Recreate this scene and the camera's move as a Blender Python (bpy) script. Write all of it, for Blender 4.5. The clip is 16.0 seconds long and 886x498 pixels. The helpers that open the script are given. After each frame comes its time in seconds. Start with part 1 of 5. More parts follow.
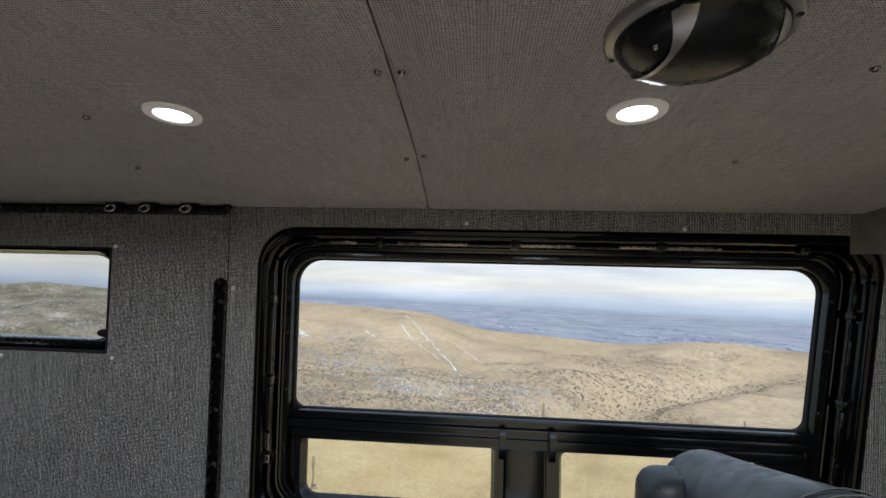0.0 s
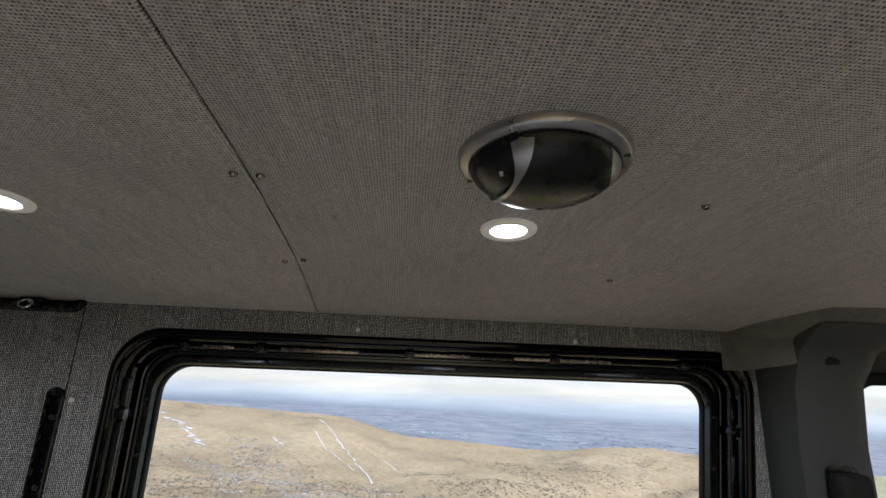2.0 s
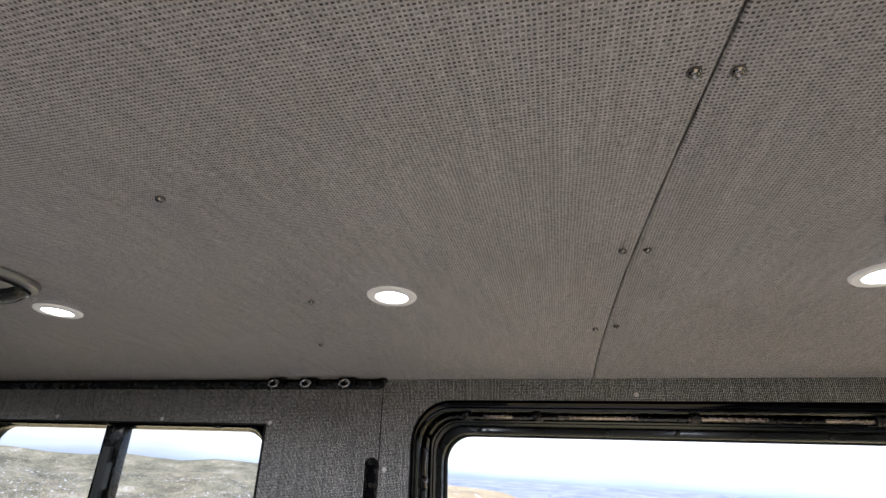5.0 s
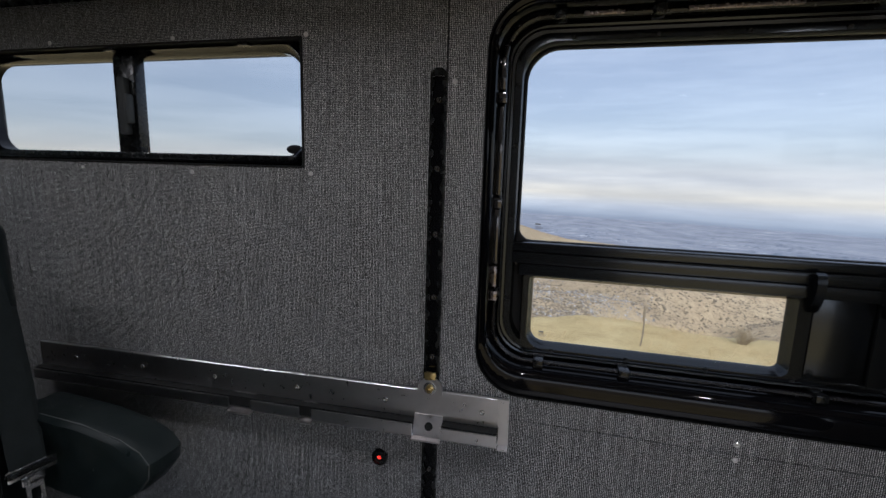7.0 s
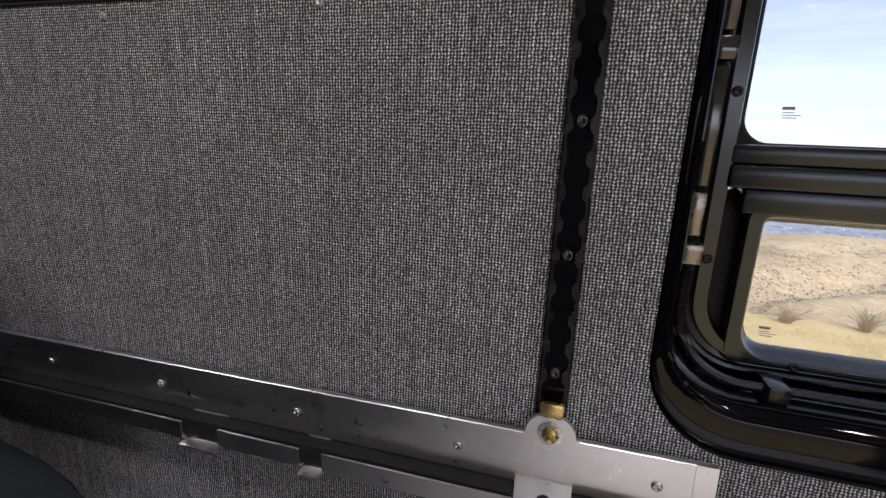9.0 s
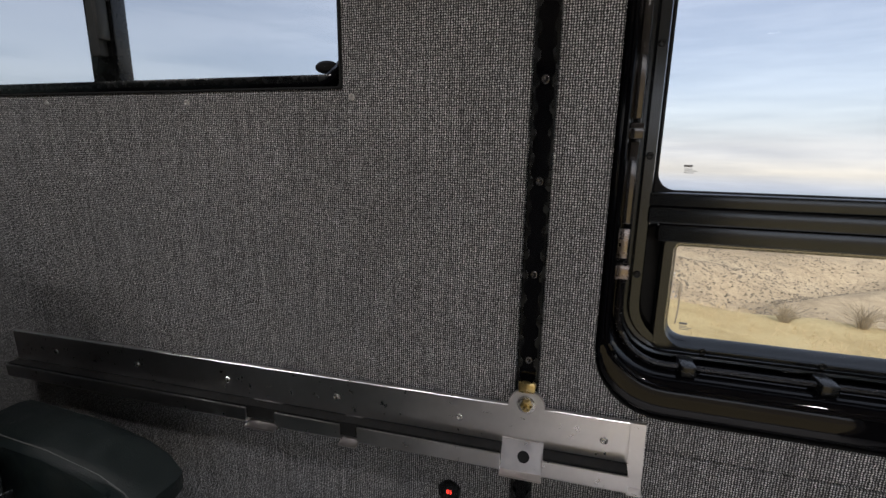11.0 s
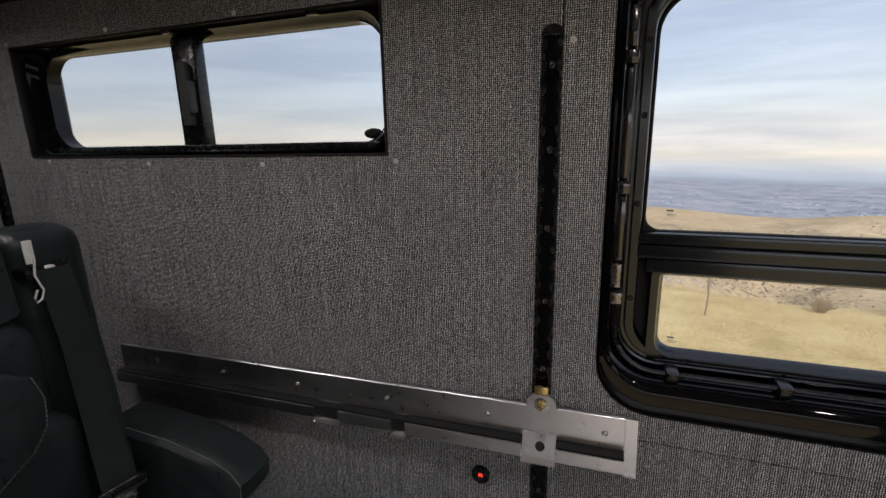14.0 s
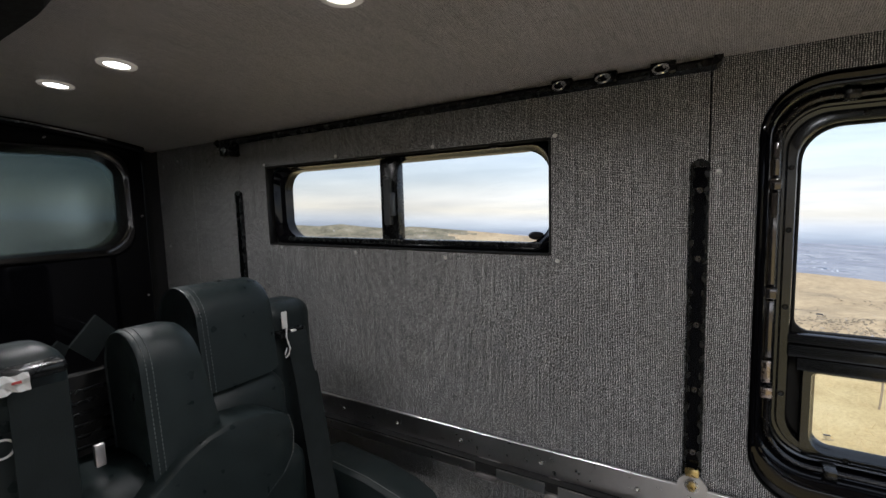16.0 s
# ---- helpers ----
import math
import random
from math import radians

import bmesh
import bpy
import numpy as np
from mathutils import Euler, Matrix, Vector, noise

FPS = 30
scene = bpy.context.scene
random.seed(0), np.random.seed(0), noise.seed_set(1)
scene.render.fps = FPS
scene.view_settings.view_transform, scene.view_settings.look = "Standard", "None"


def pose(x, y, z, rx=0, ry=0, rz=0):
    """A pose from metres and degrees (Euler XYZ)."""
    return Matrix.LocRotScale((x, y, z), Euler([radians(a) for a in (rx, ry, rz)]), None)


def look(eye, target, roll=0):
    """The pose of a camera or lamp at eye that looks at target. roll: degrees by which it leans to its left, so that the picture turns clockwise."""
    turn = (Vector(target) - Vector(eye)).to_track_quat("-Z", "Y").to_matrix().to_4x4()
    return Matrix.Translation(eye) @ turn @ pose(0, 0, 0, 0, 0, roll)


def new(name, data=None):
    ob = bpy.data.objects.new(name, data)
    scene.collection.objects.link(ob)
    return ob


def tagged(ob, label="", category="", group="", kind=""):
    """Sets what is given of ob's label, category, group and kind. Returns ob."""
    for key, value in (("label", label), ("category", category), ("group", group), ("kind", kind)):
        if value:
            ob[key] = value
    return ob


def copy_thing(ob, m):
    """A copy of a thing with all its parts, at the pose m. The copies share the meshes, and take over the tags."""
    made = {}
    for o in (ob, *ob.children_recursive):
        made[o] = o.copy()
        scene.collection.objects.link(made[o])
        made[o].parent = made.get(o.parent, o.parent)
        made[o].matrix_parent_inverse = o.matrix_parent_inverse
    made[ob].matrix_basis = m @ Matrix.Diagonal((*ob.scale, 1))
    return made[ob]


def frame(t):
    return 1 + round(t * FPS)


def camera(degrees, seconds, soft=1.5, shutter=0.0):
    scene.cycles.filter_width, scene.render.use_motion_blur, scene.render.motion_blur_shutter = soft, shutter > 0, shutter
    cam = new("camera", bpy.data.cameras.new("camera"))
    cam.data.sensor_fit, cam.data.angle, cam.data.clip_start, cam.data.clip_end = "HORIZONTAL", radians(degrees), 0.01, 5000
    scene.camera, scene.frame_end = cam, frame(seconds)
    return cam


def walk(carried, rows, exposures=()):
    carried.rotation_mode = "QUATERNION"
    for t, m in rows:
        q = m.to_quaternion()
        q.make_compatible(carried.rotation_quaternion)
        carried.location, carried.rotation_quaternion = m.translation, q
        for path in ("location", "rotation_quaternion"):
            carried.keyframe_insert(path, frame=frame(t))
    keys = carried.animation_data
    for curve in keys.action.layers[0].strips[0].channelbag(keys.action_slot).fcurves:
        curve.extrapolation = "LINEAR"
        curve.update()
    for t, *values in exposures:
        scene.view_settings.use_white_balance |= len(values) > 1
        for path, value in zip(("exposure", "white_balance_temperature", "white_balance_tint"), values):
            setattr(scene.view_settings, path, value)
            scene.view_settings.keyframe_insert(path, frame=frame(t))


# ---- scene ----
cam = camera(87.9, 16.0)
PATH = [
    (0, (0.495, -0.847, 1.483), (0.331, 1.144, 1.56), 1.3),
    (0.5, (0.543, -0.835, 1.49), (0.574, 1.164, 1.542), 0.6),
    (1, (0.582, -0.823, 1.487), (0.767, 1.168, 1.503), 0.6),
    (1.5, (0.611, -0.814, 1.478), (0.848, 1.167, 1.615), 2.0),
    (2, (0.551, -0.82, 1.503), (0.692, 1.11, 2.008), 2.2),
    (2.5, (0.455, -0.844, 1.563), (0.421, 0.975, 2.396), 2.5),
    (2.8, (0.442, -0.848, 1.558), (0.339, 0.937, 2.453), 3.0),
    (3, (0.44, -0.848, 1.556), (0.302, 0.92, 2.479), 3.2),
    (5.5, (0.26, -0.874, 1.467), (-0.195, 0.987, 2.041), 0.4),
    (6, (0.201, -0.865, 1.428), (-0.242, 1.078, 1.602), -0.0),
    (6.5, (0.231, -0.852, 1.36), (-0.228, 1.089, 1.203), 1.7),
    (7, (0.188, -0.692, 1.302), (-0.295, 1.22, 0.967), 1.7),
    (7.5, (0.074, -0.502, 1.252), (-0.465, 1.382, 0.853), 1.4),
    (8, (0.017, -0.401, 1.214), (-0.559, 1.463, 0.774), 1.8),
    (8.5, (-0.002, -0.37, 1.198), (-0.574, 1.491, 0.74), 2.2),
    (9, (0.004, -0.366, 1.187), (-0.537, 1.501, 0.718), 2.4),
    (11.5, (0.061, -0.541, 1.271), (-0.521, 1.324, 0.841), 0.0),
    (12, (0.077, -0.584, 1.298), (-0.54, 1.262, 0.841), -0.7),
    (12.5, (0.074, -0.628, 1.28), (-0.533, 1.188, 0.703), -0.5),
    (13, (0.063, -0.592, 1.237), (-0.541, 1.195, 0.571), -0.5),
    (13.5, (0.068, -0.591, 1.269), (-0.548, 1.214, 0.668), -0.7),
    (14, (0.072, -0.61, 1.32), (-0.585, 1.222, 0.857), -1.2),
    (14.5, (0.075, -0.645, 1.368), (-0.628, 1.194, 1.015), -1.5),
    (15, (0.079, -0.685, 1.376), (-0.707, 1.134, 1.11), -1.6),
    (15.5, (0.077, -0.724, 1.398), (-0.825, 1.048, 1.186), -1.7),
    (16, (0.055, -0.782, 1.399), (-1.034, 0.884, 1.198), -1.6),
]

EXPOSURES = [(0.0, 0.30, 5850, 11), (1.0, 0.30, 5650, 10), (1.5, 0.36, 5700, 9), (2.0, 0.40, 5800, 12), (2.5, 1.42, 5980, 15), (3.2, 1.78, 5930, 17), (5.3, 1.0, 5550, 13), (6.0, 0.32, 5120, 9), (6.5, 0.10, 5330, 11),
             (7.0, 0.05, 5800, 14), (8.0, 0.19, 6180, 14), (9.0, 0.62, 6100, 18), (12.0, 0.07, 6380, 14), (12.5, 0.13, 6440, 16), (13.0, 0.40, 6500, 19), (13.5, 0.57, 6450, 17), (14.0, 0.24, 6420, 15), (15.0, 0.32, 6300, 15), (16.0, 0.56, 6100, 13)]
walk(cam, [(t, look(eye, target, roll)) for t, eye, target, roll in PATH], EXPOSURES)

# ---------------------------------------------------------------- world and light
# the vehicle is parked on a slope: UP is the true vertical as seen from its floor
UP = Vector((0.0174, 0.0618, 0.998)).normalized()
SLOPE = Vector((0, 0, 1)).rotation_difference(UP).to_matrix().to_4x4()


def make_world():
    world = bpy.data.worlds.new("overcast_sky")
    scene.world = world
    world.use_nodes = True
    nt = world.node_tree
    N, L = nt.nodes, nt.links
    bg = N["Background"]
    tc = N.new("ShaderNodeTexCoord")
    sky = N.new("ShaderNodeTexSky")
    sky.sky_type, sky.sun_disc = "NISHITA", False
    sky.sun_elevation, sky.sun_rotation = radians(38), radians(195)
    height = N.new("ShaderNodeVectorMath")
    height.operation = "DOT_PRODUCT"
    height.inputs[1].default_value = UP
    L.new(tc.outputs["Generated"], height.inputs[0])
    lift = N.new("ShaderNodeMath")
    lift.operation = "MULTIPLY_ADD"
    lift.inputs[1].default_value, lift.inputs[2].default_value = 1 / 1.04, 0.04 / 1.04
    band = N.new("ShaderNodeValToRGB")
    e = band.color_ramp.elements
    e[0].position, e[0].color = 0.0, (0.25, 0.30, 0.40, 1)
    e[1].position, e[1].color = 1.0, (0.60, 0.63, 0.68, 1)
    for h, c in ((-0.030, (0.26, 0.31, 0.42, 1)), (-0.018, (0.30, 0.36, 0.48, 1)), (-0.010, (0.47, 0.54, 0.65, 1)), (0.004, (0.72, 0.75, 0.80, 1)), (0.026, (0.95, 0.86, 0.71, 1)), (0.055, (0.80, 0.78, 0.75, 1)), (0.09, (0.53, 0.555, 0.61, 1)),
                 (0.17, (0.48, 0.51, 0.565, 1)), (0.35, (0.47, 0.50, 0.55, 1))):
        p = (h + 0.04) / 1.04
        el = e.new(p)
        el.color = c
    L.new(height.outputs["Value"], lift.inputs[0])
    L.new(lift.outputs[0], band.inputs[0])
    flat = N.new("ShaderNodeMapping")
    flat.inputs["Scale"].default_value = (1.5, 1.5, 14.0)
    L.new(tc.outputs["Generated"], flat.inputs[0])
    clouds = N.new("ShaderNodeTexNoise")
    clouds.inputs["Scale"].default_value, clouds.inputs["Detail"].default_value = 1.7, 7.0
    clouds.inputs["Roughness"].default_value = 0.62
    L.new(flat.outputs[0], clouds.inputs["Vector"])
    shade = N.new("ShaderNodeValToRGB")
    shade.color_ramp.elements[0].position, shade.color_ramp.elements[0].color = 0.39, (0.80, 0.82, 0.87, 1)
    shade.color_ramp.elements[1].position, shade.color_ramp.elements[1].color = 0.61, (1.15, 1.14, 1.12, 1)
    L.new(clouds.outputs[0], shade.inputs[0])
    cover = N.new("ShaderNodeMix")
    cover.data_type, cover.blend_type = "RGBA", "MULTIPLY"
    cover.inputs["Factor"].default_value = 1.0
    L.new(band.outputs[0], cover.inputs[6])
    L.new(shade.outputs[0], cover.inputs[7])
    side = N.new("ShaderNodeSeparateXYZ")
    L.new(tc.outputs["Generated"], side.inputs[0])
    bank = N.new("ShaderNodeMapRange")
    bank.interpolation_type = "SMOOTHSTEP"
    for slot, value in (("From Min", -0.75), ("From Max", -0.12), ("To Min", 0.66), ("To Max", 1.0)):
        bank.inputs[slot].default_value = value
    L.new(side.outputs[0], bank.inputs["Value"])
    banked = N.new("ShaderNodeVectorMath")
    banked.operation = "SCALE"
    L.new(cover.outputs[2], banked.inputs[0])
    L.new(bank.outputs[0], banked.inputs["Scale"])
    dim = N.new("ShaderNodeMix")
    dim.data_type, dim.blend_type = "RGBA", "MULTIPLY"
    dim.inputs["Factor"].default_value = 1.0
    dim.inputs[7].default_value = (0.06, 0.06, 0.06, 1)
    L.new(sky.outputs[0], dim.inputs[6])
    total = N.new("ShaderNodeMix")
    total.data_type, total.blend_type = "RGBA", "ADD"
    total.inputs["Factor"].default_value = 1.0
    L.new(banked.outputs[0], total.inputs[6])
    L.new(dim.outputs[2], total.inputs[7])
    toward = N.new("ShaderNodeVectorMath")
    toward.operation = "DOT_PRODUCT"
    toward.inputs[1].default_value = Vector((7, -24, 20)).normalized()
    L.new(tc.outputs["Generated"], toward.inputs[0])
    rise = N.new("ShaderNodeMath")
    rise.operation, rise.use_clamp = "MAXIMUM", True
    L.new(toward.outputs["Value"], rise.inputs[0])
    veil = N.new("ShaderNodeMath")
    veil.operation, veil.inputs[1].default_value = "POWER", 4.0
    L.new(rise.outputs[0], veil.inputs[0])
    warm = N.new("ShaderNodeVectorMath")
    warm.operation = "SCALE"
    warm.inputs[0].default_value = (1.38, 1.44, 1.52)
    L.new(veil.outputs[0], warm.inputs["Scale"])
    bright = N.new("ShaderNodeVectorMath")
    L.new(total.outputs[2], bright.inputs[0])
    L.new(warm.outputs[0], bright.inputs[1])
    L.new(bright.outputs[0], bg.inputs[0])
    bg.inputs[1].default_value = SKY_STRENGTH


SKY_STRENGTH = 0.7
make_world()
sun_data = bpy.data.lights.new("sun", "SUN")
sun_data.energy, sun_data.angle, sun_data.color = 2.45, radians(12), (1.0, 0.95, 0.88)
sun = new("sun", sun_data)
sun.matrix_world = look((0, 0, 30), (-7, 24, 10))

# ---------------------------------------------------------------- materials


def material(name, colour=(0.5, 0.5, 0.5), rough=0.5, metal=0.0, spec=0.5, noise_scale=60.0, vary=0.15, bump=0.0, bump_scale=200.0, coat=0.0, wear=0.0):
    """Principled surface with colour variation at two scales, uneven gloss and fine relief."""
    m = bpy.data.materials.new(name)
    m.use_nodes = True
    nt = m.node_tree
    N, L = nt.nodes, nt.links
    p = N["Principled BSDF"]
    p.inputs["Metallic"].default_value = metal
    p.inputs["Specular IOR Level"].default_value = spec
    p.inputs["Coat Weight"].default_value = coat
    tc = N.new("ShaderNodeTexCoord")
    n1 = N.new("ShaderNodeTexNoise")
    n1.inputs["Scale"].default_value, n1.inputs["Detail"].default_value = noise_scale, 5.0
    L.new(tc.outputs["Object"], n1.inputs["Vector"])
    n2 = N.new("ShaderNodeTexNoise")
    n2.inputs["Scale"].default_value, n2.inputs["Detail"].default_value = noise_scale / 9, 3.0
    L.new(tc.outputs["Object"], n2.inputs["Vector"])
    add = N.new("ShaderNodeMath")
    add.operation = "ADD"
    L.new(n1.outputs[0], add.inputs[0])
    L.new(n2.outputs[0], add.inputs[1])
    ramp = N.new("ShaderNodeMapRange")
    ramp.inputs["From Min"].default_value, ramp.inputs["From Max"].default_value = 0.6, 1.4
    ramp.inputs["To Min"].default_value, ramp.inputs["To Max"].default_value = 1 - vary, 1 + vary
    L.new(add.outputs[0], ramp.inputs[0])
    mul = N.new("ShaderNodeVectorMath")
    mul.operation = "SCALE"
    mul.inputs[0].default_value = colour
    L.new(ramp.outputs[0], mul.inputs["Scale"])
    L.new(mul.outputs[0], p.inputs["Base Color"])
    rr = N.new("ShaderNodeMapRange")
    rr.inputs["From Min"].default_value, rr.inputs["From Max"].default_value = 0.3, 0.7
    rr.inputs["To Min"].default_value, rr.inputs["To Max"].default_value = max(0.02, rough - 0.08 - wear), min(1, rough + 0.08 + wear)
    L.new(n1.outputs[0], rr.inputs[0])
    L.new(rr.outputs[0], p.inputs["Roughness"])
    if bump:
        n3 = N.new("ShaderNodeTexNoise")
        n3.inputs["Scale"].default_value, n3.inputs["Detail"].default_value = bump_scale, 2.0
        L.new(tc.outputs["Object"], n3.inputs["Vector"])
        b = N.new("ShaderNodeBump")
        b.inputs["Strength"].default_value, b.inputs["Distance"].default_value = bump, 0.001
        L.new(n3.outputs[0], b.inputs["Height"])
        L.new(b.outputs[0], p.inputs["Normal"])
    return m


def weave(name, u_axis, v_axis, pitch, light, dark, holes=False, rib=1.3):
    """Woven vinyl mesh: pale and dark threads crossing over and under one another."""
    m = bpy.data.materials.new(name)
    m.use_nodes = True
    nt = m.node_tree
    N, L = nt.nodes, nt.links
    p = N["Principled BSDF"]
    p.inputs["Roughness"].default_value = 0.62
    p.inputs["Specular IOR Level"].default_value = 0.3
    tc = N.new("ShaderNodeTexCoord")
    sep = N.new("ShaderNodeSeparateXYZ")
    drift = N.new("ShaderNodeTexNoise")
    drift.inputs["Scale"].default_value, drift.inputs["Detail"].default_value = 26.0 if holes else 210.0, 2.0
    L.new(tc.outputs["Object"], drift.inputs["Vector"])
    shift = N.new("ShaderNodeVectorMath")
    shift.operation = "SCALE"
    shift.inputs["Scale"].default_value = 0.0026 if holes else 0.0030
    L.new(drift.outputs["Color"], shift.inputs[0])
    off = N.new("ShaderNodeVectorMath")
    L.new(tc.outputs["Object"], off.inputs[0])
    L.new(shift.outputs[0], off.inputs[1])
    L.new(off.outputs[0], sep.inputs[0])

    def maths(op, a, b=None, clamp=False):
        n = N.new("ShaderNodeMath")
        n.operation, n.use_clamp = op, clamp
        for k, v in enumerate((a, b)):
            if v is None:
                continue
            if isinstance(v, (int, float)):
                n.inputs[k].default_value = v
            else:
                L.new(v, n.inputs[k])
        return n.outputs[0]

    k = math.pi / pitch
    su = maths("SINE", maths("MULTIPLY", sep.outputs[u_axis], k))
    sv = maths("SINE", maths("MULTIPLY", sep.outputs[v_axis], k))
    prod = maths("MULTIPLY", su, sv)
    # every crossing of the threads differs a little from the next
    half = 0.5 if holes else 0.0
    knot = N.new("ShaderNodeCombineXYZ")
    for axis, slot in ((u_axis, 0), (v_axis, 1)):
        L.new(maths("ROUND", maths("SUBTRACT", maths("MULTIPLY", sep.outputs[axis], 1.0 / pitch), half)), knot.inputs[slot])
    chance = N.new("ShaderNodeTexWhiteNoise")
    L.new(knot.outputs[0], chance.inputs["Vector"])
    odd = chance.outputs["Value"]
    if holes:
        slub = N.new("ShaderNodeTexNoise")
        slub.inputs["Scale"].default_value, slub.inputs["Detail"].default_value = 420.0, 3.0
        L.new(tc.outputs["Object"], slub.inputs["Vector"])
        across = maths("MULTIPLY", maths("SUBTRACT", maths("ABSOLUTE", su), 0.42), 3.0, True)
        down = maths("MULTIPLY", maths("SUBTRACT", maths("ABSOLUTE", sv), 0.58), 3.0, True)
        hole = maths("MULTIPLY", maths("MULTIPLY", across, down), maths("MULTIPLY", maths("SUBTRACT", maths("MULTIPLY", slub.outputs[0], 3.2), 0.60, True), maths("ADD", 0.62, maths("MULTIPLY", odd, 0.6), True)))
        over = maths("SUBTRACT", 1.0, hole, True)
        lie = maths("MULTIPLY", maths("SUBTRACT", maths("ABSOLUTE", su), maths("ABSOLUTE", sv)), maths("SIGN", prod))
        over = maths("MULTIPLY", over, maths("ADD", 0.78, maths("MULTIPLY", lie, 0.24)))
    else:
        cu = maths("COSINE", maths("MULTIPLY", sep.outputs[u_axis], 2 * k))
        cv = maths("COSINE", maths("MULTIPLY", sep.outputs[v_axis], 2.1 * k))
        over = maths("ADD", maths("ADD", maths("MULTIPLY", cu, 0.70), maths("MULTIPLY", cv, 0.52)), 0.05, True)
        over = maths("MULTIPLY", over, maths("ADD", 0.47, maths("MULTIPLY", odd, 0.96)))
    fleck = N.new("ShaderNodeTexNoise")
    fleck.inputs["Scale"].default_value, fleck.inputs["Detail"].default_value = 330.0, 2.0
    L.new(tc.outputs["Object"], fleck.inputs["Vector"])
    soil = N.new("ShaderNodeTexNoise")
    soil.inputs["Scale"].default_value, soil.inputs["Detail"].default_value = 3.5, 4.0
    L.new(tc.outputs["Object"], soil.inputs["Vector"])
    tone = maths("MULTIPLY", maths("ADD", maths("MULTIPLY", fleck.outputs[0], 1.0), 0.50), maths("ADD", maths("MULTIPLY", soil.outputs[0], 0.4), 0.8))
    # threads of uneven thickness run the length of the cloth
    along = N.new("ShaderNodeMapping")
    along.inputs["Scale"].default_value = [6.0 if i == v_axis else 1.0 / (pitch * (2.6 if holes else 1.4)) for i in range(3)]
    L.new(tc.outputs["Object"], along.inputs[0])
    thread = N.new("ShaderNodeTexNoise")
    thread.inputs["Scale"].default_value, thread.inputs["Detail"].default_value = 1.0, 2.0
    L.new(along.outputs[0], thread.inputs["Vector"])
    tone = maths("MULTIPLY", tone, maths("ADD", maths("MULTIPLY", thread.outputs[0], rib), 1.0 - rib * 0.5))
    colour = N.new("ShaderNodeMix")
    colour.data_type = "RGBA"
    colour.inputs[6].default_value, colour.inputs[7].default_value = (*dark, 1), (*light, 1)
    L.new(over, colour.inputs["Factor"])
    toned = N.new("ShaderNodeVectorMath")
    toned.operation = "SCALE"
    L.new(colour.outputs[2], toned.inputs[0])
    L.new(tone, toned.inputs["Scale"])
    L.new(toned.outputs[0], p.inputs["Base Color"])
    b = N.new("ShaderNodeBump")
    b.inputs["Strength"].default_value, b.inputs["Distance"].default_value = 0.7, 0.0006
    L.new(maths("ABSOLUTE", prod), b.inputs["Height"])
    L.new(b.outputs[0], p.inputs["Normal"])
    return m


def pane_material(name, tint, gloss=1.0, rough=0.02, sheen=(1, 1, 1)):
    """Sheet glass: lets tinted light through and mirrors by its Fresnel gloss."""
    m = bpy.data.materials.new(name)
    m.use_nodes = True
    nt = m.node_tree
    N, L = nt.nodes, nt.links
    N.remove(N["Principled BSDF"])
    t = N.new("ShaderNodeBsdfTransparent")
    t.inputs[0].default_value = (*tint, 1)
    g = N.new("ShaderNodeBsdfGlossy")
    g.inputs["Roughness"].default_value = rough
    g.inputs["Color"].default_value = (*sheen, 1)
    f = N.new("ShaderNodeFresnel")
    f.inputs[0].default_value = 1.45
    k = N.new("ShaderNodeMath")
    k.operation = "MULTIPLY"
    k.inputs[1].default_value = gloss
    L.new(f.outputs[0], k.inputs[0])
    mix = N.new("ShaderNodeMixShader")
    L.new(k.outputs[0], mix.inputs[0])
    L.new(t.outputs[0], mix.inputs[1])
    L.new(g.outputs[0], mix.inputs[2])
    L.new(mix.outputs[0], N["Material Output"].inputs[0])
    return m


def clear_material(name):
    m = bpy.data.materials.new(name)
    m.use_nodes = True
    N, L = m.node_tree.nodes, m.node_tree.links
    N.remove(N["Principled BSDF"])
    L.new(N.new("ShaderNodeBsdfTransparent").outputs[0], N["Material Output"].inputs[0])
    return m


def glow(name, colour, strength):
    m = bpy.data.materials.new(name)
    m.use_nodes = True
    N, L = m.node_tree.nodes, m.node_tree.links
    N.remove(N["Principled BSDF"])
    e = N.new("ShaderNodeEmission")
    e.inputs[0].default_value, e.inputs[1].default_value = (*colour, 1), strength
    L.new(e.outputs[0], N["Material Output"].inputs[0])
    return m


WEAVE_WALL = weave("woven_wall_fabric", 0, 2, 0.0027, (0.80, 0.80, 0.805), (0.042, 0.043, 0.045))
WEAVE_CEILING = weave("woven_ceiling_fabric", 0, 1, 0.0026, (0.655, 0.615, 0.598), (0.060, 0.054, 0.052), True, 0.45)
WEAVE_BOX = weave("woven_box_fabric", 0, 1, 0.0027, (0.80, 0.80, 0.805), (0.042, 0.043, 0.045))
BLACK_GLOSS = material("black_gloss_paint", (0.003, 0.003, 0.004), 0.05, 0, 0.28, 12, 0.3, wear=-0.05)
BLACK_SATIN = material("black_anodised_metal", (0.008, 0.0088, 0.009), 0.24, 0, 0.45, 90, 0.3, 0.06, 500, wear=0.04)
FRAME_METAL = material("dark_anodised_frame", (0.056, 0.060, 0.064), 0.20, 0.9, 0.5, 300, 0.08, 0.02, 700, wear=-0.05)
CLIP_BLACK = material("black_chrome_clip", (0.10, 0.095, 0.094), 0.12, 0.9, 0.5, 150, 0.1, 0.0, wear=-0.04)
